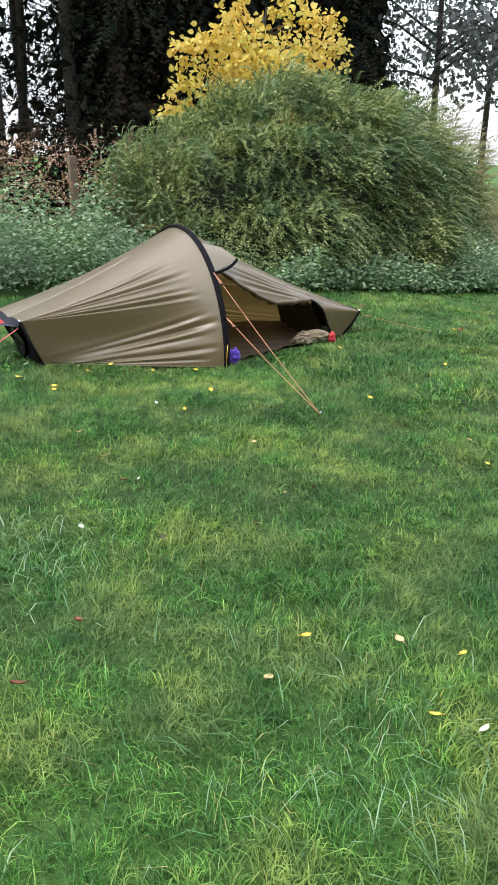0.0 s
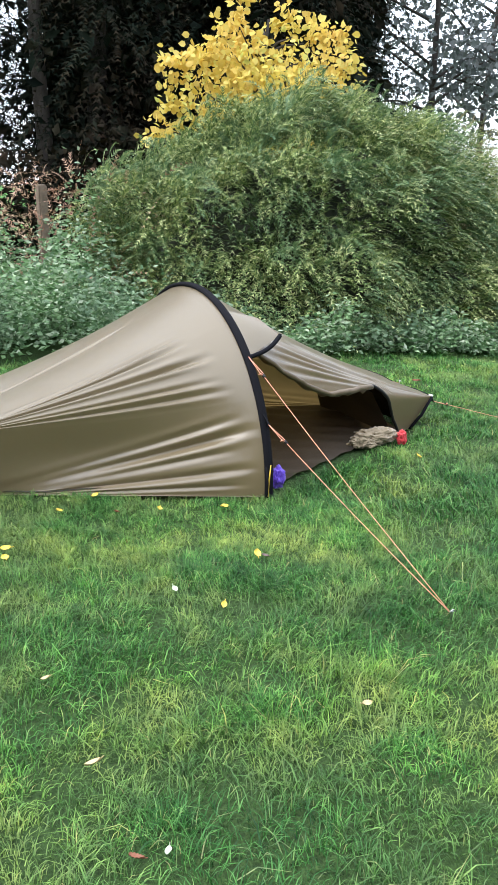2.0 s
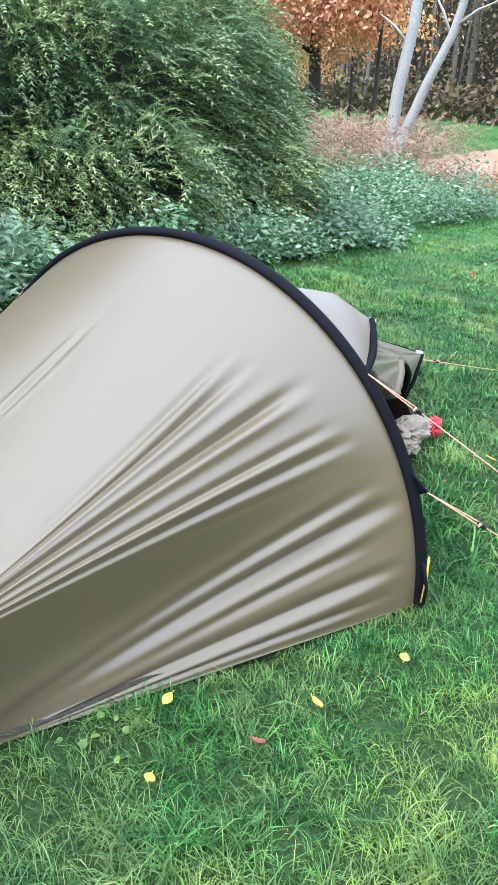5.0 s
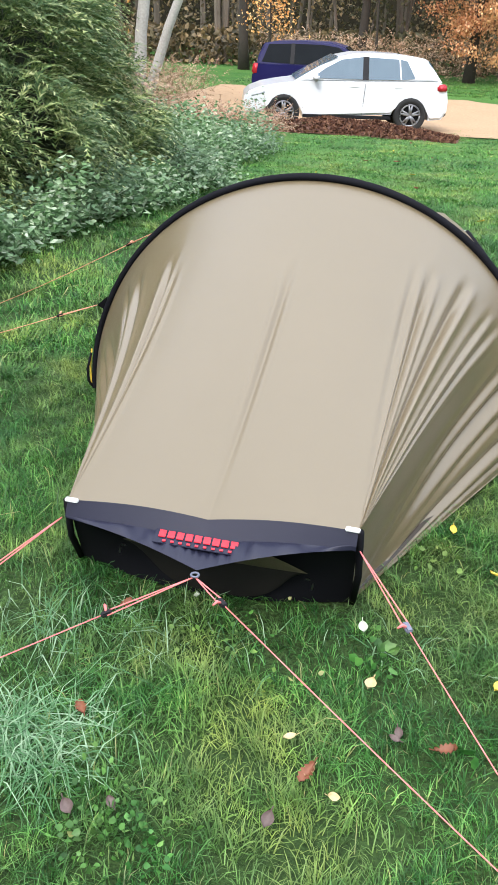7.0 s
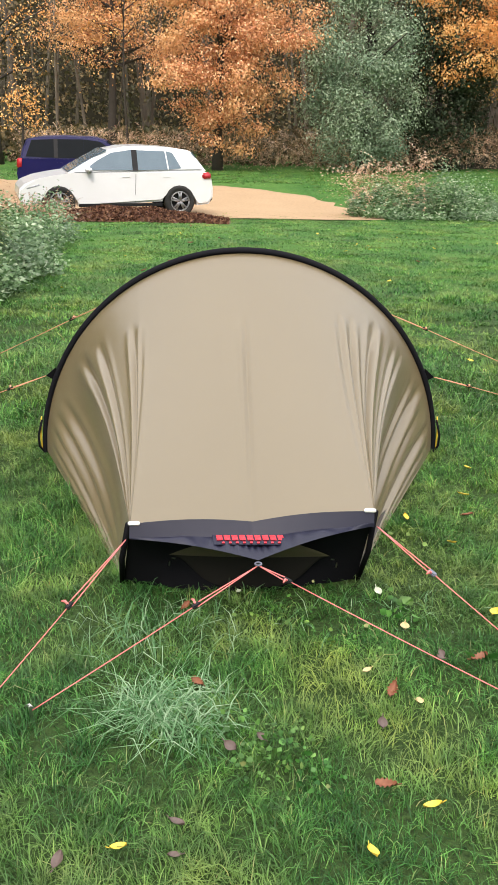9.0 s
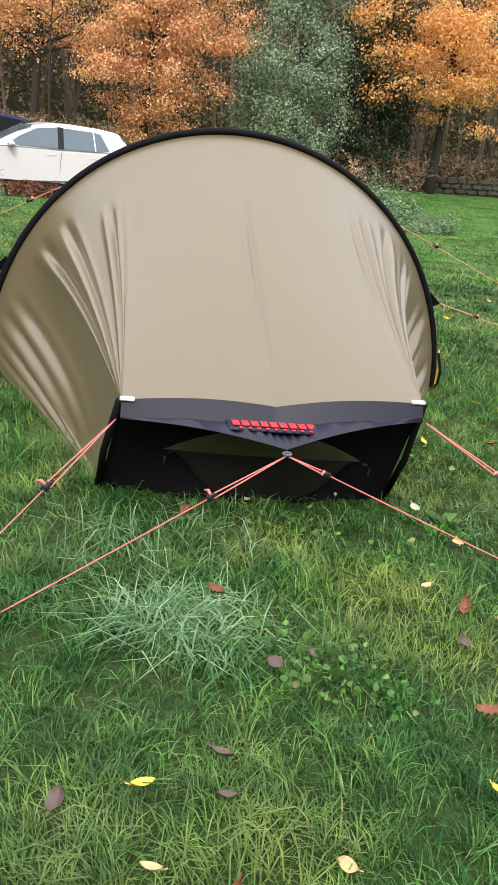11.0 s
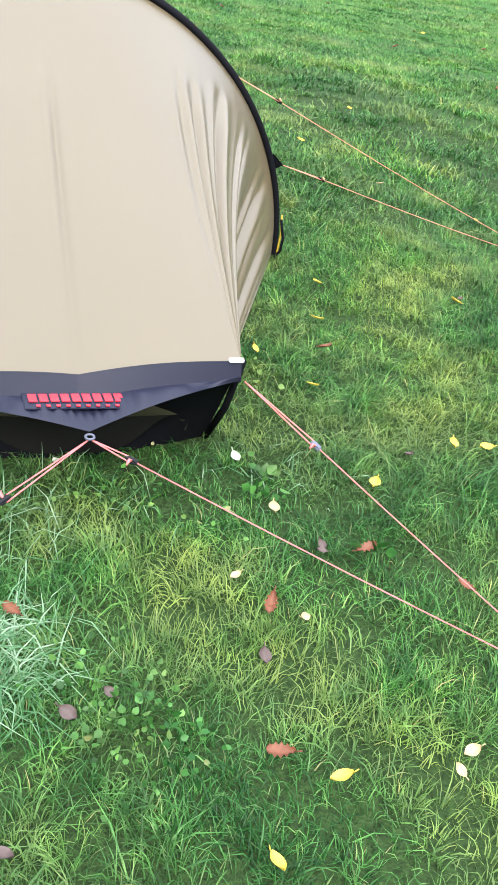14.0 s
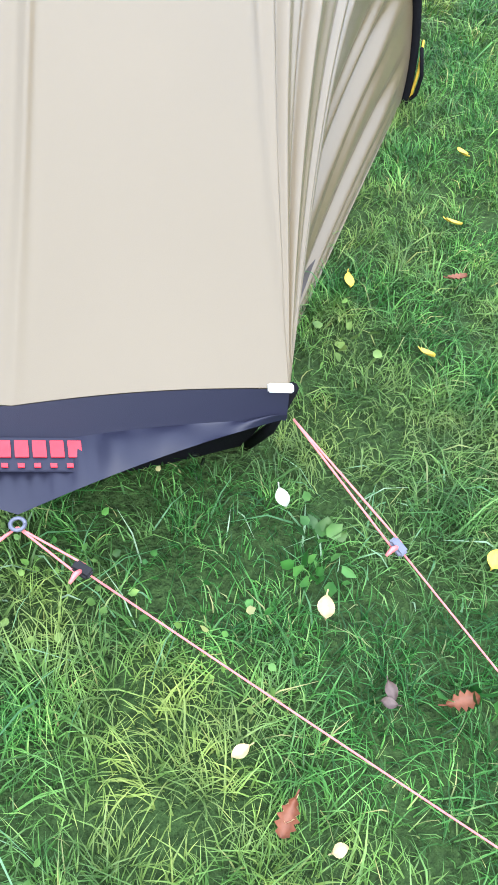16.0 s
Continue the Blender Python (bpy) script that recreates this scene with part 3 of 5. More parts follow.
def build_tent():
    tent = empty("tent")
    tagged(tent, "sand-brown one-pole tunnel tent with black ends and its door open", "tent")
    u, v = np.meshgrid(np.linspace(0, 1, 760), np.linspace(0, 1, 60), indexing="ij")
    mesh("foot_canopy", canopy(u, v, NEAR, FOLDS).reshape(-1, 3), grid_faces(760, 60), TENT, tent, True, "taut sand-brown flysheet with folds fanning from the corners")
    s, v = np.meshgrid(np.linspace(0, 1, 560), np.linspace(0, 1, 60), indexing="ij")
    cut = np.interp(v, [0, 0.08, 0.18, 0.28, 0.38, 0.50, 0.63, 0.66, 0.73, 0.90, 0.96, 1], [0.278, 0.262, 0.232, 0.209, 0.198, 0.218, 0.262, 0.255, 0.165, 0.055, 0.0, 0.0])
    u = cut + (1 - cut) * s
    p = canopy(u, v, FAR, HEAD_FOLDS)
    mesh("head_canopy", p.reshape(-1, 3), grid_faces(560, 60), TENT, tent, True, "sand-brown flysheet cut away at the open door")
    # the rolled door along the opening
    idx = [int(k) for k in np.linspace(1, 37, 30)]
    roll = [Vector(p[0, k]) + Vector((0.004, 0, -0.004 - 0.004 * abs(math.sin(k * 0.9)))) for k in idx]
    tv, tf = tube(roll, [0.007 + 0.004 * abs(math.sin(k * 1.7)) + 0.008 * (k / 37) for k in idx], 8)
    mesh("rolled_door", tv, tf, DOOR, tent, True, "brown door cloth rolled up along its opening")
    hang = np.stack([p[0, k] for k in range(2, 38)])
    drop = hang + V(-0.03, 0, 0) + np.stack([np.array([0, 0.01 * math.sin(k * 0.8), -0.012 - 0.008 * math.sin(k * 1.3) - 0.0008 * k]) for k in range(2, 38)])
    ribbon(hang, drop, "door_hem", DOOR, tent, 8, "crumpled hem of the rolled door", (0.02, 0, 0))
    edge = [Vector(p[0, k]) for k in range(37, 57)]
    tv, tf = tube(edge, 0.009, 6)
    mesh("door_zip", tv, tf, PLASTIC, tent, True, "black zip")
    # pole sleeve
    uu = np.linspace(0, 1, 90)
    c = arch(uu)
    n_out = unit(np.stack([np.cos(np.pi * uu) / AX, 0 * uu, np.sin(np.pi * uu) / AZ], -1))
    ring = []
    for k in range(10):
        a = 2 * np.pi * k / 10
        ring.append(c + n_out * (0.003 + 0.013 * np.cos(a)) + np.array([0, 1, 0]) * 0.021 * np.sin(a))
    sv = np.stack(ring + [ring[0]], 1)
    mesh("pole_sleeve", sv.reshape(-1, 3), grid_faces(90, 11), BLACK, tent, True, "black fabric sleeve over the arched pole")
    for sgn, foot_u in ((1, 0.0), (-1, 1.0)):
        q = Vector(arch(foot_u))
        tv, tf = tube([q + Vector((0.012 * sgn, 0, 0.16)), q + Vector((0.018 * sgn, -0.01, 0.09)), q + Vector((0.016 * sgn, -0.012, 0.02)), q + Vector((0.008 * sgn, -0.006, 0.004))], [0.003, 0.004, 0.004, 0.003], 6)
        mesh("foot_strap", tv, tf, YELLOW_TAB, tent, True, "yellow webbing strap at the pole foot")
        tv, tf = tube([q + Vector((0.006 * sgn, -0.02, 0.15)), q + Vector((0.026 * sgn, -0.02, 0.08)), q + Vector((0.024 * sgn, -0.02, 0.03)), q + Vector((0.006 * sgn, -0.015, 0.004))], 0.005, 6)
        mesh("pole_strap", tv, tf, BLACK, tent, True, "black webbing loop at the pole foot")
        lu = 0.13 if sgn > 0 else 0.87
        q = Vector(arch(lu))
        tri = bmesh.new()
        vs = [tri.verts.new(q + Vector(d)) for d in ((0.006 * sgn, -0.008, 0.035), (0.006 * sgn, 0.012, -0.035), (0.050 * sgn, 0.0, -0.004))]
        vs += [tri.verts.new(w.co + Vector((0, 0.008, 0))) for w in vs]
        tri.faces.new(vs[:3])
        tri.faces.new(vs[:2:-1])
        for k in range(3):
            tri.faces.new((vs[k], vs[(k + 1) % 3], vs[3 + (k + 1) % 3], vs[3 + k]))
        part("guy_tab", tri, BLACK, tent, "black guy line tab")
    # hood over the door
    a1, a2, tip = Vector(arch(0.245)), Vector(arch(0.36)), Vector((0.455, 0.225, 0.681))
    hu = np.linspace(0.245, 0.36, 24)
    top = arch(hu) + V(0, 0.01, 0.004)
    t = np.linspace(0, 1, 24)
    low = np.stack([np.array(tip) + (np.array(a2) + V(0.05, 0.16, -0.03) - np.array(tip)) * k for k in t])
    ribbon(top, low, "door_hood", TENT, tent, 14, "sand-brown hood over the door", (0.006, 0.0, 0.006))
    rim = [a1.lerp(tip, k / 10) + Vector((0.012, 0.012, -0.012)) * math.sin(math.pi * k / 10) for k in range(11)]
    tv, tf = tube(rim, 0.011, 8)
    mesh("hood_trim", tv, tf, BLACK, tent, True, "black trim along the hood")
    part("hood_tab", box_bm(0.022, 0.016, 0.012, Matrix.Translation(tip), 0.003), WHITE_TAB, tent, "white tab")
    # ends
    for corners, sgn in ((NEAR, -1), (FAR, 1)):
        br, tr, tl, bl = corners
        k = np.linspace(0, 1, 81)
        upper = tr[None] + (tl - tr)[None] * k[:, None] + np.stack([0 * k, 0 * k, brow(k) - 0.006], -1)
        lower = br[None] + (bl - br)[None] * k[:, None] + np.stack([0 * k, 0.07 * sgn * np.sin(np.pi * k), 0 * k + 0.002], -1)
        ribbon(upper, lower, "end_panel", BLACK, tent, 16, "black ventilated end panel", (0, -0.03 * sgn, 0))
        dip = np.sin(np.pi * k) ** 2
        peak = np.clip(1 - np.abs(2 * k - 1), 0, 1)
        band_top = upper + np.stack([0 * k, 0 * k + sgn * 0.004, 0.009 + 0 * k], -1)
        band_low = band_top + np.stack([0 * k, sgn * (0.018 + 0.012 * peak), -0.040 - 0.006 * peak], -1)
        ribbon(band_top, band_low, "end_band", SLATE, tent, 5, "dark slate band along the end")
        hook = V(0.0, -1.425, 0.222) if sgn < 0 else V(-0.25, 1.62, 0.14)
        mid = band_low[40]
        apron = band_low + (hook - mid)[None] * (peak ** 1.05)[:, None]
        apron[0] = band_low[0] + V(0, 0, -0.004)
        rows = np.linspace(0, 1, 16)
        sheet = band_low[:, None] * (1 - rows)[None, :, None] + apron[:, None] * rows[None, :, None]
        gather = 1 / (0.16 + np.abs(k - 0.5))
        fold = 0.0042 * np.sin(9 * gather)[:, None] * np.sin(np.pi * rows)[None] ** 0.7 + 0.0035 * np.sin(23 * k + 1)[:, None] * np.sin(np.pi * rows)[None]
        sheet[..., 2] += fold + 0.004 * np.sin(np.pi * rows)[None]
        mesh("end_hood", sheet.reshape(-1, 3), grid_faces(81, 16), SLATE, tent, True, "dark slate rain hood pulled out to a point")
        for q, w in ((tr, 1), (tl, -1)):
            if sgn < 0 or w > 0:
                part("corner_tab", box_bm(0.034, 0.012, 0.009, Matrix.Translation(Vector(q) + Vector((-0.013 * w, sgn * 0.006, 0.006))), 0.002), WHITE_TAB, tent, "white corner tab")
            tv, tf = tube([Vector(q) + Vector((0.004 * w, 0, 0)), Vector(q).lerp(Vector(br if w > 0 else bl), 0.55) + Vector((0.012 * w, sgn * 0.01, 0)), Vector(br if w > 0 else bl) + Vector((0.004 * w, 0, 0.0))], 0.009, 8)
            mesh("corner_strut", tv, tf, BLACK, tent, True, "black sleeved corner strut")
        if sgn < 0:
            tv, tf = tube([Vector(hook) + Vector((0.009 * math.cos(a), -0.010 + 0.009 * math.sin(a), -0.006)) for a in [2 * math.pi * q / 12 for q in range(13)]], 0.0028, 6)
            mesh("ring", tv, tf, GREY_PLASTIC, tent, True, "small dark ring at the hood tip")
            patch = bmesh.new()
            o, ex = Vector(mid).lerp(Vector(hook), 0.20), Vector((0.999, 0.02, 0.0))
            ey = (Vector(mid) - Vector(hook)).normalized()
            up = ex.cross(ey).normalized()
            frame_m = Matrix((ex, ey, up)).transposed().to_4x4()
            frame_m.translation = o + up * 0.015 - ex * 0.01
            part("label_patch", box_bm(0.215, 0.050, 0.003, frame_m, 0.001), SLATE, tent, "slate maker's label")
            for i in range(9):
                m = frame_m @ Matrix.Translation((-0.088 + i * 0.022, 0.006, 0.004))
                part("print_bar", box_bm(0.017, 0.024, 0.002, m), LOGO_RED, tent, "red printed bar")
            for i in range(9):
                m = frame_m @ Matrix.Translation((-0.08 + i * 0.020, -0.018, 0.004))
                part("print_bar", box_bm(0.008, 0.006, 0.002, m), LOGO_RED, tent, "red printed bar")
            # vent in the end panel
            kk = np.linspace(-1, 1, 30)
            def on_panel(x, z):
                kx = (0.335 - x) / 0.72
                tz = np.clip(1 - z / 0.28, 0, 1)
                arc = np.sin(np.pi * np.clip(kx, 0, 1))
                return -1.30 * (1 - tz) + (-1.155 - 0.07 * arc) * tz + 0.03 * arc * np.sin(np.pi * tz) - 0.010
            zt, zl = 0.135 + 0.075 * (1 - kk ** 2), 0.135 - 0.115 * (1 - kk ** 4)
            xs = 0.245 * kk - 0.02
            arc_top = np.stack([xs, on_panel(xs, zt), zt], -1)
            chord = np.stack([xs, on_panel(xs, 0.135 + 0 * xs) - 0.008 * (1 - kk ** 2), 0.135 + 0 * kk], -1)
            ribbon(arc_top, chord, "vent_flap", OLIVE, tent, 8, "olive vent cover", (0, -0.006, 0))
            arc_low = np.stack([xs * 0.85, on_panel(xs * 0.85, zl), zl], -1)
            ribbon(chord, arc_low, "vent_mesh", OLIVE_DARK, tent, 8, "dark mesh vent", (0, -0.006, 0))
            for x in (-0.262, 0.242):
                part("zip_pull", box_bm(0.005, 0.004, 0.022, pose(x, -1.262, 0.118, 0, 8, 0), 0.002), STEEL, tent, "small steel zip pull")
                part("zip_slider", box_bm(0.014, 0.004, 0.005, pose(x + 0.012 * (1 if x < 0 else -1), -1.264, 0.138, 0, 12, 0), 0.002), STEEL, tent, "steel zip slider")
    # inside
    gx, gy = np.meshgrid(np.linspace(0, 1, 40), np.linspace(-1.1, 1.28, 50), indexing="ij")
    half = 0.80 - np.abs(gy) * 0.37
    mid_x = -0.02 - np.clip(gy, 0, 2) * 0.15
    X = mid_x - half + gx * (2 * half - 0.03)
    Z = 0.018 + 0.010 * np.sin(9 * X + 4 * gy) * np.sin(7 * gy) + 0.006 * np.sin(31 * X - 17 * gy)
    mesh("groundsheet", np.stack([X, gy, Z], -1).reshape(-1, 3), grid_faces(40, 50), SHEET, tent, True, "dark brown wrinkled groundsheet")
    k = np.linspace(0, 1, 24)
    wall_low = np.stack([0.27 - 0.80 * k, 1.10 + 0.03 * np.sin(np.pi * k), 0.02 + 0 * k], -1)
    wall_top = np.stack([0.17 - 0.65 * k, 1.00 + 0 * k, 0.27 + 0.05 * np.sin(np.pi * k)], -1)
    ribbon(wall_low, wall_top, "inner_end", SHEET, tent, 10, "dark inner tent cloth", (0, 0.03, 0))
    # guy lines
    r1, r2 = Vector(arch(0.245)) + Vector((0.012, 0, 0.008)), Vector(arch(0.13)) + Vector((0.05, 0, -0.004))
    l1, l2 = Vector(arch(0.745)) + Vector((-0.012, 0, 0.008)), Vector(arch(0.87)) + Vector((-0.05, 0, -0.004))
    pr, pl, pm = (2.07, 0.01, 0.02), (-1.80, 0.52, 0.02), (-1.80, -0.22, 0.02)
    hk = Vector((0.0, -1.437, 0.212))
    pk = {"hl": (-0.56, -1.815, 0.015), "hr": (0.89, -1.99, 0.015), "tr": (0.90, -1.97, 0.015), "tl": (-0.78, -2.16, 0.015), "fr": (0.36, 2.12, 0.015), "fl": (-0.95, 2.05, 0.015)}
    for s, p, sl in ((r1, pr, 0.10), (r2, pr, 0.12), (l1, pl, 0.10), (l2, pm, 0.16)):
        guy(s, p, sl, tent, CORD_ORANGE, "orange guy line")
    guy(hk, pk["hl"], 0.30, tent, CORD, "pink guy line")
    guy(hk, pk["hr"], 0.09, tent, CORD, "pink guy line")
    guy(Vector(NEAR[1]) + Vector((0.01, -0.02, -0.04)), pk["tr"], 0.24, tent, CORD, "pink guy line")
    guy(Vector(NEAR[2]) + Vector((-0.01, -0.02, -0.04)), pk["tl"], 0.30, tent, CORD, "pink guy line")
    guy(Vector(FAR[1]) + Vector((0.0, 0.02, -0.03)), pk["fr"], 0.12, tent, CORD_ORANGE, "orange guy line")
    guy(Vector(FAR[2]) + Vector((0.0, 0.02, -0.03)), pk["fl"], 0.12, tent, CORD_ORANGE, "orange guy line")
    for x, y, _ in (pr, pl, pm, *pk.values()):
        tent_peg(x, y, math.degrees(math.atan2(y, x)))


OLIVE_DARK = cloth_mat("mesh_cloth", (0.016, 0.015, 0.014), (0.022, 0.020, 0.018), 0.8, 0.0, sheen=0.0, spec=0.1)
build_tent()


def crumpled(name, centre, size, mat, seed, parent=None, label=""):
    bm = bmesh.new()
    bmesh.ops.create_icosphere(bm, subdivisions=5, radius=1.0)
    for w in bm.verts:
        d = w.co.copy()
        n = noise.noise(d * 2.2 + Vector((seed, 0, 0))) * 0.35 + (0.35 - abs(noise.noise(Vector((d.x * 3, d.y * 7, d.z * 4)) + Vector((0, seed, 0))))) * 0.42 + (0.3 - abs(noise.noise(d * 11 + Vector((0, 0, seed))))) * 0.16
        w.co = Vector((d.x * size[0], d.y * size[1], max(d.z, -0.75) * size[2])) * (0.85 + n)
    bmesh.ops.translate(bm, vec=Vector(centre), verts=bm.verts[:])
    return part(name, bm, mat, parent, label, True)


def build_kit():
    bag = empty("stuff_sack", 0.29, 0.955, 0.0)
    crumpled("sack_body", (0.0, 0.0, 0.055), (0.075, 0.15, 0.048), KHAKI, 3.1, bag)
    crumpled("sack_fold", (0.03, -0.10, 0.04), (0.06, 0.09, 0.04), KHAKI, 8.4, bag)
    crumpled("sack_end", (0.055, 0.14, 0.045), (0.03, 0.028, 0.045), RED, 5.2, bag, "bright red end")
    tagged(bag, "crumpled khaki stuff sack with a red end in the tent door", "stuff sack")
    ob = crumpled("small_pouch", (0.70, 0.10, 0.05), (0.035, 0.045, 0.055), PURPLE, 1.7)
    tagged(ob, "small crumpled purple pouch beside the pole foot", "pouch")


build_kit()


# ---- shrubs and trees ----
def sprays(base, out, length, pairs=7, leaf=0.05, droop=0.5):
    """Drooping feathery sprays: a bent axis with pairs of slim leaflets."""
    n = len(base)
    d = unit(out + rng.normal(0, 0.35, (n, 3)))
    L = (length * rng.uniform(0.6, 1.3, n))[:, None]
    side = unit(np.cross(d, np.array([0, 0, 1.0]) + rng.normal(0, 0.4, (n, 3))))
    vs = []
    for k in range(pairs):
        t = (k + 0.6) / pairs
        p = base + d * L * t + np.array([0, 0, -1.0]) * L * droop * t * t
        ax = unit(d + np.array([0, 0, -1.0]) * 2 * droop * t)
        for sg in (-1, 1):
            tip = p + (ax * 0.75 + side * sg * 0.55) * leaf * (1.15 - 0.5 * t)
            wide = ax * leaf * 0.2
            vs += [p - wide, p + wide, tip]
    v = np.stack(vs, 1).reshape(-1, 3)
    return v, np.arange(len(v)).reshape(-1, 3)


def mound_points(n, c, r, power=2.3, low=0.0):
    """Points and outward directions over a dome."""
    a, b = rng.uniform(0, 2 * np.pi, n), np.arcsin(rng.uniform(low, 1, n))
    d = np.stack([np.cos(a) * np.cos(b), np.sin(a) * np.cos(b), np.sin(b)], 1)
    k = (np.abs(d) ** power).sum(1) ** (-1 / power)
    return np.array(c) + d * k[:, None] * np.array(r), d


def lumpy_core(name, c, r, mat, parent, seed, power=2.3):
    bm = bmesh.new()
    bmesh.ops.create_icosphere(bm, subdivisions=5, radius=1.0)
    bmesh.ops.delete(bm, geom=[w for w in bm.verts if w.co.z < -0.15], context="VERTS")
    for w in bm.verts:
        d = w.co.copy()
        k = (abs(d.x) ** power + abs(d.y) ** power + abs(d.z) ** power) ** (-1 / power)
        w.co = Vector((d.x * r[0], d.y * r[1], d.z * r[2])) * k * (0.90 + 0.12 * noise.noise(d * 3 + Vector((seed, 0, 0)))) + Vector(c)
    return part(name, bm, mat, parent, "", True)


# near-black: the shade inside the bushes is put into this colour
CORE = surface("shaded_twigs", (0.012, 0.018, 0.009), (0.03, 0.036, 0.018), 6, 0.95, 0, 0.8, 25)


def bush(name, c, r, n, mat, label, category, length, leaf, seed, power=2.3, droop=0.45, flow=(0, 0, 0), low=0.0):
    b = empty(name, c[0], c[1], float(gz(c[0], c[1])))
    # dark solid standing in for the shaded gaps between the sprays
    lumpy_core("shade_core", (0, 0, 0), (r[0] * 0.84, r[1] * 0.84, r[2] * 0.84), CORE, b, seed, power)
    p, d = mound_points(n, (0, 0, 0), r, power, low)
    wob = np.array([noise.noise(Vector(q) * 1.1 + Vector((seed, 3, 1))) for q in p])
    fine = np.array([noise.noise(Vector(q) * 2.9 + Vector((1, seed, 4))) for q in p])
    p = p * (0.97 + 0.15 * wob + 0.17 * fine + rng.normal(0, 0.03, n))[:, None]
    d = unit(d + np.stack([fine, wob, 0.5 * fine], 1) * 1.3)
    v, f = sprays(p - d * length * 0.35, d * 0.55 + np.array(flow), length, 8, leaf * 1.12, droop)
    mesh("foliage", v, f, mat, b)
    return tagged(b, label, category)


bush("conifer_bush", (-4.3, 3.3), (2.0, 2.45, 2.35), 21000, CYPRESS, "broad mound of drooping green conifer sprays behind the tent", "bush", 0.34, 0.052, 2.0, 2.15, 0.5, (0.15, 0.3, 0.15))
bush("browning_bush", (-5.5, 5.6), (1.7, 1.8, 2.15), 6500, BROWN_BUSH, "browning overgrown bush beside the conifer mound", "bush", 0.36, 0.045, 5.0, 2.3, 0.3, (0.2, 0.3, 0.2))


def herbs(name, spots, mat, label, leaf, per, height, category="weeds"):
    """Stands of leafy stems on the ground: broad leaves up every stem."""
    lots = []
    for x0, x1, y0, y1, n, hs in spots:
        sx, sy = rng.uniform(x0, x1, n), rng.uniform(y0, y1, n)
        h = height * hs * rng.uniform(0.35, 1.15, n) * (0.8 + 0.35 * np.sin(2.7 * sx + 1.3 * sy) * np.sin(2.1 * sy) + 0.2 * np.sin(5.3 * sy + 2 * sx))
        for k in range(per):
            t = rng.uniform(0.15, 1.0, n)
            c = np.stack([sx + rng.normal(0, 0.07, n), sy + rng.normal(0, 0.07, n), gz(sx, sy) + h * t], 1)
            out = np.stack([rng.normal(0, 1, n), rng.normal(0, 1, n), 0.35 + 0 * t], 1)
            lots.append(leaf_cards(c, unit(out), leaf, leaf * 0.5, 0.35, 0.25))
    v, f = join(*lots)
    return tagged(mesh(name, v, f, mat), label, category, kind="stuff")


herbs("nettle_bed", [(-4.6, -2.55, -4.5, 0.9, 2600, 1.0), (-5.5, -3.2, -4.5, 1.2, 900, 1.25), (-2.75, -2.1, 0.6, 3.2, 700, 0.42), (-2.9, -1.95, 3.0, 5.6, 900, 0.55), (-4.2, -2.4, 5.2, 9.5, 1300, 0.62)], NETTLE, "pale green nettles and brambles along the edge of the lawn", 0.058, 15, 1.0, "nettles")
herbs("low_weeds", [(2.7, 3.8, 17.4, 18.2, 260, 0.7), (3.3, 5.2, 17.0, 18.6, 620, 1.15), (4.9, 6.2, 17.3, 18.4, 420, 0.95), (6.0, 7.2, 17.5, 18.6, 220, 0.6), (3.0, 6.4, 16.7, 17.2, 160, 0.35)], NETTLE, "patch of green weeds beside the drive", 0.08, 14, 0.9, "weeds")


def bracken(name, spots, n_per, length, mat, label):
    lots = []
    for x0, x1, y0, y1, n, hs in spots:
        x, y = rng.uniform(x0, x1, n), rng.uniform(y0, y1, n)
        p = np.stack([x, y, gz(x, y) + rng.uniform(0, 1, n) ** 0.8 * hs], 1)
        out = np.stack([rng.normal(0, 0.8, n), rng.normal(0, 0.8, n), rng.uniform(0.0, 1.0, n)], 1)
        lots.append(sprays(p, unit(out), length, n_per, length * 0.12, 0.35))
    v, f = join(*lots)
    return tagged(mesh(name, v, f, mat), label, "bracken", kind="stuff")


bracken("dead_bracken", [(-8.8, -4.9, 9.5, 14.2, 3400, 0.95), (-5.0, -3.2, 11.5, 14.0, 700, 0.32), (-9.5, -6.2, 14, 19, 1500, 1.1)], 7, 0.5, DRY, "tangle of dead brown bracken and bramble stems")
bracken("far_bracken", [(-9.5, 11.5, 34.2, 37.0, 4200, 1.35), (9, 18, 36.6, 38, 900, 1.5), (2.6, 4.6, 17.2, 18.6, 260, 1.25)], 6, 0.8, PALE_DRY, "band of brown bracken along the wood's edge")
bracken("hedge_stems", [(-6.5, -3.6, -4, 1.5, 1400, 1.45)], 7, 0.45, DRY, "dry brown stems standing behind the nettles")


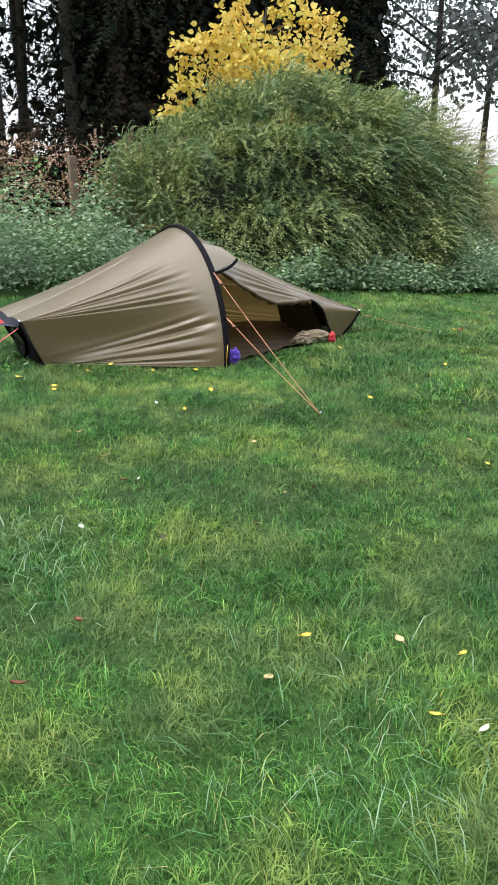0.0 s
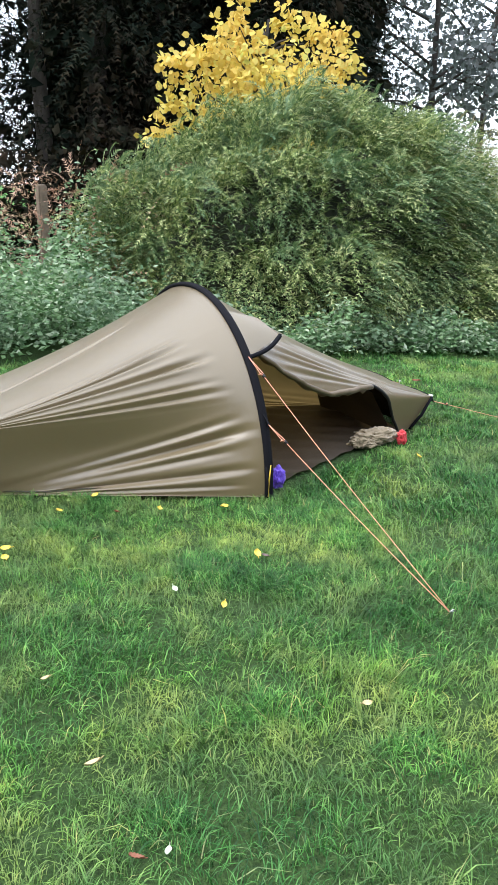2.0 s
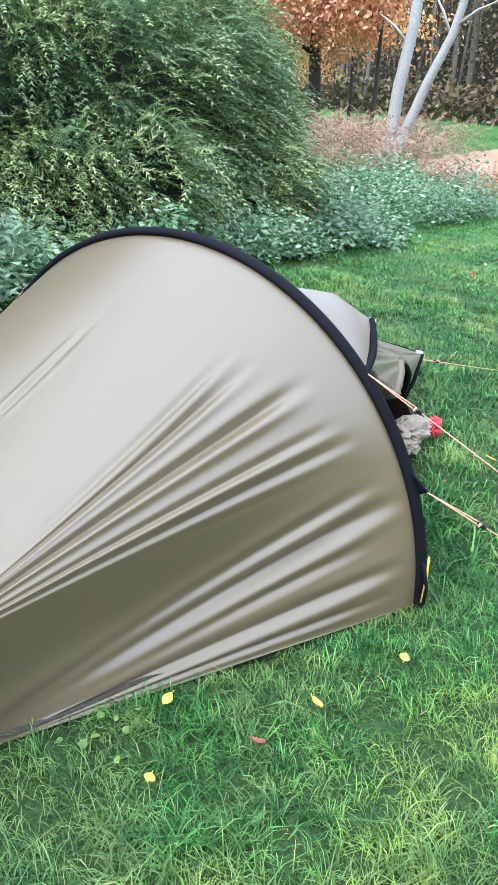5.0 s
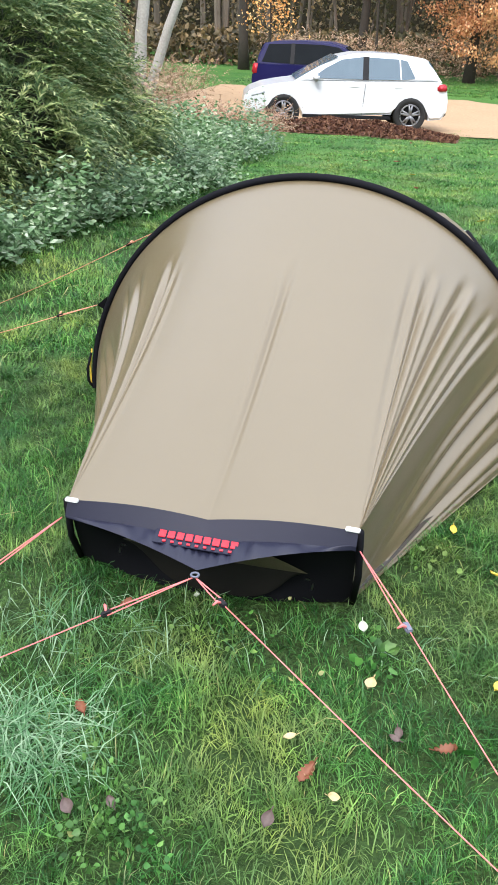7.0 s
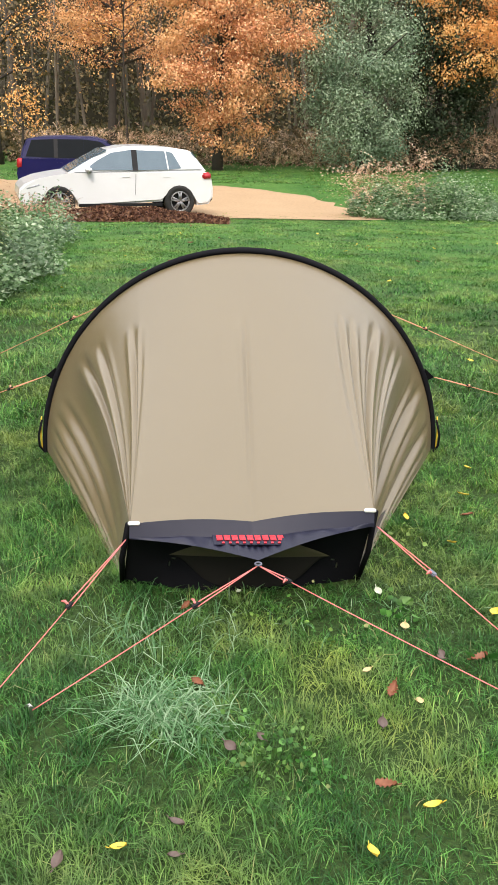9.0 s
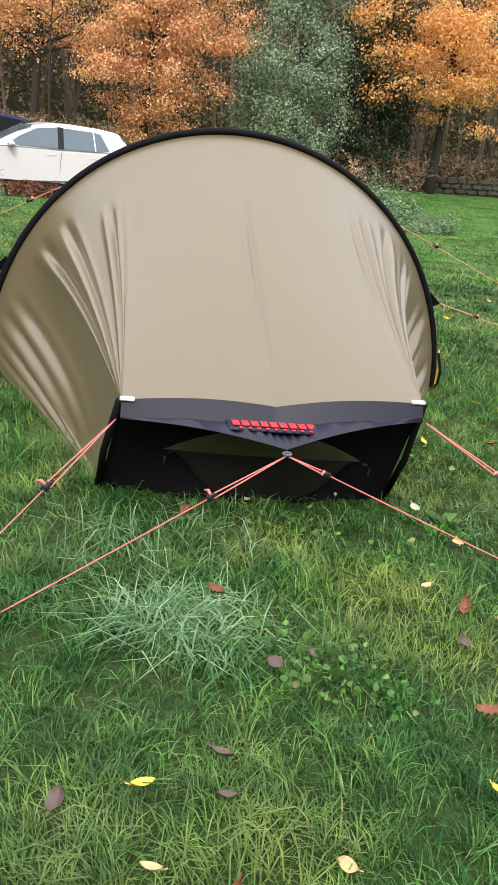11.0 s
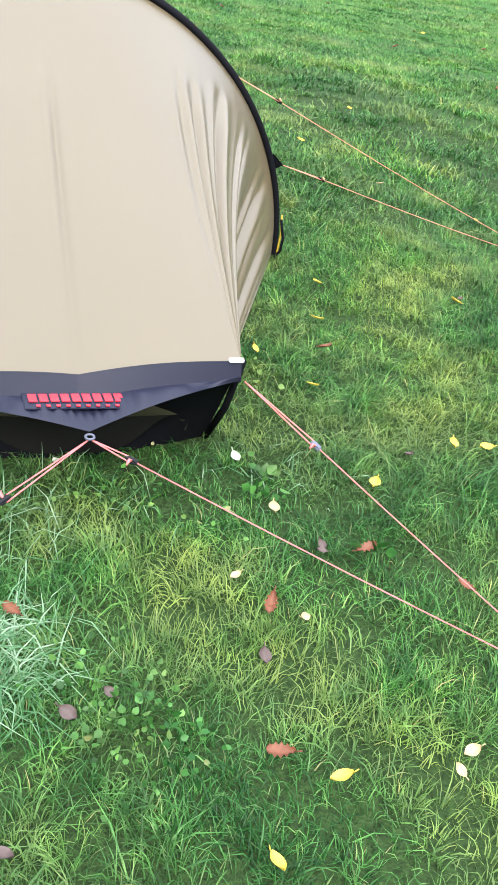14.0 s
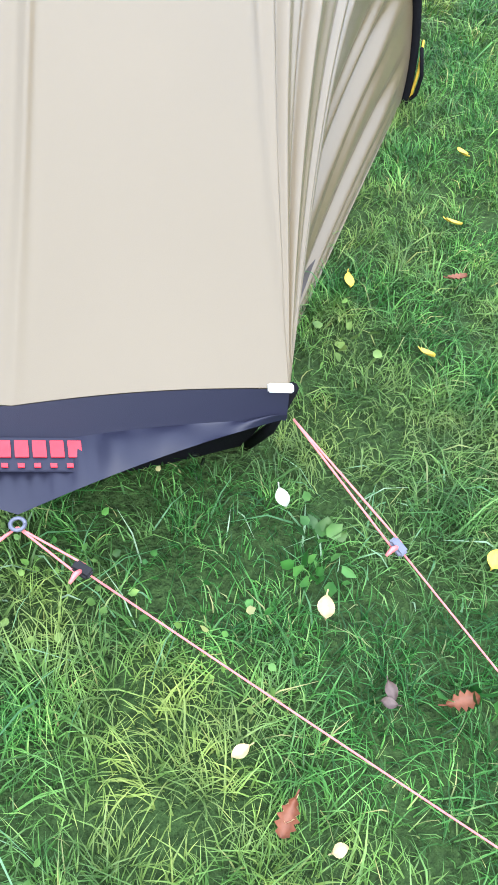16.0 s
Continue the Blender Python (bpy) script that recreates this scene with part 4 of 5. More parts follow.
def limb_tree(name, x, y, height, radius, lean, mat, limbs, seed):
    """Trunk and limbs. Gives the thing and the limb ends."""
    rs = random.Random(seed)
    z = float(gz(x, y))
    t = empty(name, x, y, z)
    def along(k):
        return Vector((lean[0] * k * height + 0.12 * math.sin(3 * k + seed), lean[1] * k * height + 0.1 * math.sin(4 * k + seed), k * height))
    v, f = tube([along(k / 8) + Vector((0, 0, -0.15 if k == 0 else 0)) for k in range(9)], [radius * (1.25 if k == 0 else 1.0 - 0.085 * k) for k in range(9)], 10)
    mesh("trunk", v, f, mat, t, True)
    ends = []
    for i in range(limbs):
        k = rs.uniform(0.35, 0.95)
        a, reach = rs.uniform(0, 2 * math.pi), height * rs.uniform(0.2, 0.4) * (1.15 - 0.5 * k)
        s = along(k)
        e = s + Vector((math.cos(a) * reach, math.sin(a) * reach, reach * rs.uniform(0.1, 0.6)))
        m = s.lerp(e, 0.5) + Vector((0, 0, 0.08 * reach))
        v, f = tube([s, m, e], [radius * 0.38, radius * 0.25, radius * 0.07], 6)
        mesh("limb", v, f, mat, t, True)
        ends += [e, m, s.lerp(e, 0.75)]
    return t, ends


def crown(tree, n, centres, spread, leaf, mat, flat=0.6, rounded=False):
    p, d = clumped(n, np.array(centres), spread, flat)
    v, f = round_cards(p, d, leaf) if rounded else leaf_cards(p, d, leaf, leaf * 0.62, face=True)
    mesh("crown", v, f, mat, tree)


def ball_centres(n, c, r):
    d = unit(rng.normal(0, 1, (n, 3)))
    return np.array(c) + d * (rng.uniform(0.15, 1, n) ** 0.45)[:, None] * np.array(r)


# yellow-leaved tree behind the mound
t, ends = limb_tree("yellow_tree", -6.8, 3.9, 3.6, 0.06, (0, 0), BARK, 14, 3)
tw = [(0, q * 0.97, z) for q, z in ((-1.45, 2.1), (-1.35, 2.45), (-1.3, 2.9), (-0.9, 3.1), (-0.45, 3.5), (-0.35, 3.85), (0.3, 3.6), (0.8, 3.55), (1.15, 3.45), (1.35, 3.1))]
crown(t, 760, tw, 0.13, 0.095, YELLOW, 0.8, True)
crown(t, 4200, list(ball_centres(60, (0, 0.05, 2.5), (0.9, 1.05, 0.9))), 0.2, 0.085, YELLOW, 0.8, True)
tagged(t, "small tree with rounded bright yellow autumn leaves", "tree")


# dark conifers of the near wood
def dark_conifer(x, y, height, radius, bare, n, seed):
    z = float(gz(x, y))
    t = empty("conifer_tree", x, y, z)
    v, f = tube([(0.15 * math.sin(k + seed), 0.1 * math.cos(k * 1.3 + seed), height * k / 6) for k in range(7)], [radius * (1 - 0.13 * k) for k in range(7)], 9)
    mesh("trunk", v, f, BARK, t, True)
    n = int(n * 0.62)
    k = rng.uniform(bare, 1, n)
    a = rng.uniform(0, 2 * np.pi, n)
    w = ((1.05 - k) * height * 0.22 + 0.6) * (0.55 if y < 4.2 else 1.0)
    rr = w * rng.uniform(0.1, 1, n) ** 0.6
    p = np.stack([np.cos(a) * rr, np.sin(a) * rr, k * height - 0.25 * rr], 1)
    d = np.stack([np.cos(a), np.sin(a), -0.3 + 0 * a], 1)
    lv, lf = join(sprays(p, d, 0.9, 7, 0.15, 0.4), leaf_cards(p, d, 0.30, 0.14, 0.3, 0.8))
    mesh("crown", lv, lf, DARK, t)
    return tagged(t, "tall dark conifer at the edge of the wood", "tree", "conifers behind the mound")


for i, (x, y, h, r, bare, n) in enumerate(((-12.2, 2.25, 11, 0.17, 0.5, 260), (-12.6, 0.9, 11, 0.14, 0.5, 220), (-12.0, 3.3, 12, 0.22, 0.0, 2600), (-12.8, 4.6, 12, 0.2, 0.0, 2800), (-12.0, 5.9, 13, 0.22, 0.0, 2800), (-12.6, 7.2, 12, 0.2, 0.0, 2600), (-13.0, 8.1, 11, 0.18, 0.05, 2000),
                                         (-14.5, 4.3, 13, 0.2, 0.0, 2200), (-14.8, 5.6, 13, 0.2, 0.0, 2200), (-14.6, 7.2, 13, 0.2, 0.0, 2200), (-13.4, 1.5, 11, 0.12, 0.2, 900), (-13.8, 0.3, 11, 0.14, 0.25, 800), (-14.0, 1.6, 10, 0.12, 0.5, 160), (-15.5, 0.2, 12, 0.16, 0.45, 200), (-12.4, -0.9, 12, 0.2, 0.4, 300), (-15.0, -2.0, 12, 0.2, 0.3, 500))):
    dark_conifer(x, y, h, r, bare, n, i)


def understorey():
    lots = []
    # fourth row: a 13 m screen of black cards for the wood's shaded depth
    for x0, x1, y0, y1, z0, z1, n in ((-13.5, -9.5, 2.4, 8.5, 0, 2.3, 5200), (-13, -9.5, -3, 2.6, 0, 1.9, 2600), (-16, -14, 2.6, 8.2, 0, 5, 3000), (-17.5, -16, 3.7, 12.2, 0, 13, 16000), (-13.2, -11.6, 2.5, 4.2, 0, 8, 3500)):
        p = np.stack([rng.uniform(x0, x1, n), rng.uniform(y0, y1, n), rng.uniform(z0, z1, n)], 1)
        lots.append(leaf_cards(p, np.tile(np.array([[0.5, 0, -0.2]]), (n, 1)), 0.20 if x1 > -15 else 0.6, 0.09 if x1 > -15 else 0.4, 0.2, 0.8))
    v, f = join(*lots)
    tagged(mesh("understorey", v, f, DARK), "near-black leaf cards for shaded undergrowth and depth behind the conifers", "undergrowth", kind="stuff")


understorey()

# thin grey-green trees against the bright sky
for i, (x, y, h, n) in enumerate(((-17, 14.5, 11, 2600), (-15.5, 17.0, 10, 2600), (-19, 18.5, 12, 2400), (-20, 12.5, 9, 1100), (-18.5, 1.2, 9, 700), (-20, -0.6, 10, 800))):
    t, ends = limb_tree("thin_tree", x, y, h, 0.13, (0.02, 0.02), BARK, 14, 20 + i)
    crown(t, n, ends, 0.75, 0.22, GREY_LEAF, 0.8)
    tagged(t, "thin grey-green tree against the pale sky", "tree", "thin trees at the wood's edge")

# pale forked tree beside the parking place
fork = empty("forked_tree", -5.95, 12.6, float(gz(-5.95, 12.6)))
v, f = tubes([tube([(0.02, 0, -0.1), (0.05, 0, 0.7), (0.10, 0, 1.6), (0.25, 0, 2.6), (0.28, 0.1, 4.2), (0.2, 0.2, 6.0)], [0.13, 0.115, 0.105, 0.095, 0.08, 0.05], 10)])
mesh("trunk", v, f, PALE_BARK, fork, True)
v, f = tube([(0.10, -0.05, -0.1), (0.28, -0.05, 0.7), (0.62, 0, 1.7), (0.98, 0, 2.5), (1.3, 0.1, 4.0), (1.6, 0.2, 5.6)], [0.11, 0.095, 0.08, 0.07, 0.055, 0.035], 10)
mesh("trunk", v, f, PALE_BARK, fork, True)
for s, e, r in (((0.2, 0, 2.3), (-0.35, -0.1, 2.75), 0.03), ((0.26, 0, 2.9), (-0.5, 0, 3.9), 0.035), ((0.95, 0, 2.45), (0.55, 0, 3.1), 0.03), ((1.0, 0, 2.6), (1.7, 0, 3.0), 0.03), ((0.28, 0.1, 3.9), (0.9, 0, 5.0), 0.03)):
    v, f = tube([s, Vector(s).lerp(Vector(e), 0.5) + Vector((0, 0, 0.05)), e], [r, r * 0.8, r * 0.3], 7)
    mesh("limb", v, f, PALE_BARK, fork, True)
tagged(fork, "pale bare tree with a forked trunk among the bracken", "tree")

# sapling with yellow leaves by the wood
for i, (x, y, h, n, mat, lab, leaf, spread) in enumerate(((-8.9, 33.0, 2.9, 520, GOLD, "sapling with a tuft of golden leaves", 0.12, 0.3), (-10.5, 20.0, 6.5, 4200, OAK, "young tree with orange autumn leaves", 0.16, 0.5), (-13.5, 24.0, 8, 4200, GOLD, "young tree with golden autumn leaves", 0.18, 0.7), (-4.8, 35, 7, 700, GOLD, "thin tree with sparse golden leaves", 0.11, 0.6))):
    t, ends = limb_tree("autumn_tree", x, y, h, 0.07, (0.02, 0), BARK, 9, 50 + i)
    crown(t, n, ends, spread, leaf, mat, 0.7)
    tagged(t, lab, "tree")


def oak(x, y, height, c, r, n, mat, label, seed):
    t, ends = limb_tree("oak_tree", x, y, height, 0.22, (0.01, 0), BARK, 16, seed)
    cs = np.concatenate([ball_centres(95, c, r), np.array([tuple(e) for e in ends])])
    crown(t, int(n * 2.7), cs, 0.44, 0.112, mat, 0.42)
    return tagged(t, label, "tree", "autumn oaks")


oak(-0.8, 34.2, 9, (0.4, -0.4, 4.7), (3.5, 2.4, 4.0), 15000, OAK, "broad oak covered in rust-orange autumn leaves", 61)
oak(-5.8, 38.0, 10, (0, 0, 7.3), (3.0, 2.4, 3.2), 6500, OAK, "tall oak with rust-orange leaves in its upper crown", 62)
oak(11.8, 35.2, 10, (-0.2, -1.0, 6.3), (4.6, 2.4, 4.2), 14000, GOLD, "broad oak with golden-orange autumn leaves", 63)
oak(19.5, 37.0, 10, (0, 0, 6.4), (4.6, 2.6, 4.2), 8000, OAK, "broad oak with orange-brown autumn leaves", 64)

oak(-12.6, 20.5, 7, (0, 0, 4.6), (2.6, 2.0, 3.0), 6500, OAK, "young oak with orange leaves beside the bracken", 65)
oak(-10.5, 35.5, 9, (0, 0, 5.6), (2.6, 2.0, 2.2), 700, GOLD, "oak with golden leaves at the back of the parking place", 66)
oak(-17.5, 27.0, 9, (0, 0, 5.0), (3.4, 2.4, 3.6), 6000, GOLD, "oak with golden-brown leaves beyond the bracken", 67)
t, ends = limb_tree("holly_tree", 5.1, 34.0, 8.5, 0.2, (0, 0), BARK, 12, 70)
cs = np.concatenate([ball_centres(120, (0, 0, 3.6), (2.5, 2.0, 3.7)), ball_centres(50, (0.2, 0, 8.0), (1.8, 1.6, 2.6))])
crown(t, 52000, cs, 0.36, 0.098, HOLLY, 0.8)
tagged(t, "tall dense grey-green evergreen tree between two oaks", "tree")
t, ends = limb_tree("dark_evergreen", 8.6, 36.0, 8, 0.2, (0, 0), BARK, 10, 71)
crown(t, 16000, ball_centres(110, (0, 0, 3.8), (2.4, 1.8, 4.2)), 0.4, 0.15, EVERGREEN, 0.8)
tagged(t, "dark evergreen tree in the shade of the wood", "tree")


def far_wood():
    rs = random.Random(5)
    lots = []
    for i in range(110):
        x, y = rs.uniform(-34, 34), rs.uniform(38, 52)
        z, h, r, l = float(gz(x, y)), rs.uniform(9, 14), rs.uniform(0.05, 0.2), rs.uniform(-0.13, 0.13)
        lots.append(tube([(x, y, z), (x + l * h * 0.5, y, z + h * 0.5), (x + l * h, y, z + h)], [r, r * 0.8, r * 0.4], 6))
    v, f = tubes(lots)
    tagged(mesh("woodland_trunks", v, f, surface("wood_trunks", (0.05, 0.042, 0.034), (0.22, 0.18, 0.14), 1.2, 0.9)), "many thin trunks in the wood behind the parking place", "woodland", kind="stuff")
    n = 70000
    x, y = rng.uniform(-36, 36, n), rng.uniform(40, 56, n)
    p = np.stack([x, y, gz(x, y) + rng.uniform(0, 1, n) ** 0.8 * 13], 1)
    a = leaf_cards(p, np.tile(np.array([[0, -0.6, 0.1]]), (n, 1)), 0.26, 0.16, 0.2, 0.8)
    n = 16000
    x, y = rng.uniform(-36, 36, n), rng.uniform(37.5, 41, n)
    p = np.stack([x, y, gz(x, y) + rng.uniform(0, 1, n) * 1.6], 1)
    b = leaf_cards(p, np.tile(np.array([[0, -0.6, 0.1]]), (n, 1)), 0.32, 0.2, 0.2, 0.8)
    v, f = join(a, b)
    tagged(mesh("woodland", v, f, WOODLEAF), "deep shaded autumn woodland beyond the lawn", "woodland", kind="stuff")
    # closing sheet, with the wood's deep shade put into its colour
    w, h = 36, 13
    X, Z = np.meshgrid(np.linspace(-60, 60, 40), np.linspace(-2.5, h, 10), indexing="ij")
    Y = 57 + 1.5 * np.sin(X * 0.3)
    tagged(mesh("backdrop", np.stack([X, Y, Z], -1).reshape(-1, 3), grid_faces(40, 10), surface("wood_shade", (0.02, 0.018, 0.012), (0.05, 0.04, 0.022), 0.6, 0.95, 0, 0, 3)), "dark sheet coloured as the shaded depth of the wood", "woodland", kind="structure")


far_wood()


def skylight_screen():
    """An unseen dark screen, added round the open sides to cut low skylight."""
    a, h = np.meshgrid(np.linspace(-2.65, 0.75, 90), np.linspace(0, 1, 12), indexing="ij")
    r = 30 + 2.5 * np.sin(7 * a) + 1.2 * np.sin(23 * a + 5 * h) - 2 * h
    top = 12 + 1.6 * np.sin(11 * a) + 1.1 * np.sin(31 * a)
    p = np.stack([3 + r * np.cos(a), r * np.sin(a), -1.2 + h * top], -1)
    tagged(mesh("backdrop", p.reshape(-1, 3), grid_faces(90, 12), surface("screen_dark", (0.02, 0.03, 0.014), (0.06, 0.05, 0.022), 0.5, 0.95, 0, 0, 4), None, True), "unseen dark screen added round the open sides to cut low skylight", "woodland", kind="structure")


skylight_screen()


# ---- parking place ----
def sheet_patch(name, outline, lift, mat, label, category, edge=0.35):
    """A flat patch with an uneven edge, lying on the ground."""
    pts = []
    n = len(outline)
    for i in range(n):
        a, b = Vector(outline[i]), Vector(outline[(i + 1) % n])
        k = max(2, int((b - a).length / 0.5))
        for j in range(k):
            q = a.lerp(b, j / k)
            w = edge * noise.noise(Vector((q.x * 1.3, q.y * 1.3, 2.0)))
            pts.append((q.x + w, q.y + w, 0))
    bm = bmesh.new()
    fc = bm.faces.new([bm.verts.new(q) for q in pts])
    bmesh.ops.triangulate(bm, faces=[fc])
    bmesh.ops.subdivide_edges(bm, edges=bm.edges[:], cuts=3, use_grid_fill=True)
    for w in bm.verts:
        w.co.z = float(gz(w.co.x, w.co.y)) + lift
    ob = part(name, bm, mat)
    return tagged(ob, label, category, kind="structure")


sheet_patch("road", [(-9, 17.6), (-2, 16.7), (0, 16.3), (2, 16.2), (3.4, 16.6), (3.1, 19.0), (2.65, 21.4), (1.5, 24.2), (-0.6, 26.4), (-9, 27.5)], 0.016, SAND, "sandy gravel parking place and drive", "drive")


def mulch_heap():
    heap = empty("mulch_heap", -2.1, 14.95, float(gz(-2.1, 14.95)))
    X, Y = np.meshgrid(np.linspace(-2.3, 1.9, 50), np.linspace(-0.75, 1.1, 24), indexing="ij")
    fall = np.clip(1 - (X / 2.2) ** 2, 0, 1) * np.clip(1 - ((Y - 0.15) / 0.95) ** 2, 0, 1)
    Z = gz(X - 2.1, Y + 14.95) - float(gz(-2.1, 14.95)) + fall * (0.24 - 0.06 * X) + 0.04 * np.sin(6 * X) * np.sin(7 * Y) * fall - 0.02
    mesh("heap", np.stack([X, Y, Z], -1).reshape(-1, 3), grid_faces(50, 24), MULCH, heap, True)
    n = 5000
    x, y = rng.uniform(-2.2, 1.85, n), rng.uniform(-0.75, 1.05, n)
    fall = np.clip(1 - (x / 2.2) ** 2, 0, 1) * np.clip(1 - ((y - 0.15) / 0.95) ** 2, 0, 1)
    z = gz(x - 2.1, y + 14.95) - float(gz(-2.1, 14.95)) + fall * (0.24 - 0.06 * x) + 0.04 * np.sin(6 * x) * np.sin(7 * y) * fall
    v, f = leaf_cards(np.stack([x, y, z], 1), np.tile(np.array([[0, 0, 0.4]]), (n, 1)), 0.10, 0.05, 0, 0.9)
    mesh("bark_chip", v, f, MULCH_CHIP, heap)
    tagged(heap, "low heap of red-brown bark mulch before the parked cars", "mulch")


mulch_heap()



def car_paint(name, colour, dust, coat):
    """Smooth lacquered paint, with a film of dust towards a paler tone in broad patches."""
    m, n, l, p = nodes_of(name)
    t = noise_node(n, l, 1.6, 3.0)
    l.new(mixed(n, l, ramp_node(n, l, t.outputs[0], [(0.4, (0, 0, 0)), (0.7, (0.5, 0.5, 0.5))]).outputs[0], colour, dust), p.inputs["Base Color"])
    p.inputs["Roughness"].default_value, p.inputs["Coat Weight"].default_value, p.inputs["Coat Roughness"].default_value = 0.38, coat, 0.08
    return m


CAR_WHITE = car_paint("white_paint", (0.72, 0.73, 0.75), (0.66, 0.665, 0.67), 0.8)
CAR_BLUE = car_paint("blue_paint", (0.006, 0.006, 0.060), (0.010, 0.010, 0.072), 0.1)
CAR_BLUE.node_tree.nodes["Principled BSDF"].inputs["Specular IOR Level"].default_value = 0.2
TYRE = surface("tyre", (0.012, 0.012, 0.012), (0.022, 0.022, 0.022), 10, 0.85)
RIM = surface("alloy_rim", (0.22, 0.23, 0.25), (0.36, 0.36, 0.38), 6, 0.4, 0.8)
GLASS_DARK = surface("dark_glass", (0.006, 0.008, 0.010), (0.010, 0.013, 0.016), 3, 0.12, spec=0.06)
GLASS_PALE = surface("tinted_glass", (0.09, 0.13, 0.17), (0.13, 0.18, 0.22), 1.5, 0.05)
LAMP_RED = surface("red_lamp", (0.35, 0.01, 0.02), (0.45, 0.02, 0.03), 8, 0.15)
LAMP_CLEAR = surface("clear_lamp", (0.35, 0.37, 0.4), (0.5, 0.52, 0.55), 8, 0.1)


def side_solid(outline, half_low, half_top, z_low, z_top, bevel):
    """A closed solid from a side outline, narrowing from half_low to half_top between two heights."""
    bm = bmesh.new()
    rows = []
    for sg in (-1, 1):
        row = []
        for x, z in outline:
            t = min(max((z - z_low) / (z_top - z_low), 0), 1)
            row.append(bm.verts.new((x, sg * (half_low + (half_top - half_low) * t), z)))
        rows.append(row)
    n = len(outline)
    bm.faces.new(rows[0])
    bm.faces.new(rows[1][::-1])
    for i in range(n):
        bm.faces.new((rows[0][(i + 1) % n], rows[0][i], rows[1][i], rows[1][(i + 1) % n]))
    rim = [e for e in bm.edges if abs(e.verts[0].co.y - e.verts[1].co.y) < 0.2]
    bmesh.ops.bevel(bm, geom=rim, offset=bevel, segments=3, affect="EDGES")
    bmesh.ops.recalc_face_normals(bm, faces=bm.faces[:])
    return bm


def wheel(car, x, side, half, radius):
    y = side * (half - 0.09)
    prof = [(0.62, -0.10), (0.86, -0.11), (0.97, -0.10), (1.0, -0.06), (1.0, 0.06), (0.97, 0.10), (0.86, 0.11), (0.62, 0.10)]
    n = 32
    vs = [(x + radius * r * math.cos(2 * math.pi * k / n), y + w, radius + radius * r * math.sin(2 * math.pi * k / n)) for k in range(n) for r, w in prof]
    m = len(prof)
    fs = [(k * m + j, k * m + (j + 1) % m, ((k + 1) % n) * m + (j + 1) % m, ((k + 1) % n) * m + j) for k in range(n) for j in range(m)]
    w = mesh("wheel", vs, fs, TYRE, car, True, "black tyre")
    lots = [tube([(x + radius * 0.62 * math.cos(a), y + side * 0.085, radius + radius * 0.62 * math.sin(a)) for a in [2 * math.pi * k / 24 for k in range(25)]], 0.022, 6)]
    for k in range(10):
        a = 2 * math.pi * k / 10 + 0.15 * (-1) ** k
        lots.append(tube([(x, y + side * 0.10, radius), (x + radius * 0.6 * math.cos(a), y + side * 0.09, radius + radius * 0.6 * math.sin(a))], [0.03, 0.018], 5))
    rv, rf = tubes(lots)
    mesh("rim", rv, rf, RIM, w, True, "silver spoked alloy rim")
    dv, df = tube([(x, y + side * 0.02, radius), (x, y + side * 0.04, radius)], radius * 0.6, 24)
    mesh("brake_disc", dv, df, PLASTIC, w)


def arch_cut(x, r, z, n=9):
    return [(x + r * math.cos(math.pi * k / (n - 1)), z + r * math.sin(math.pi * k / (n - 1))) for k in range(n)]


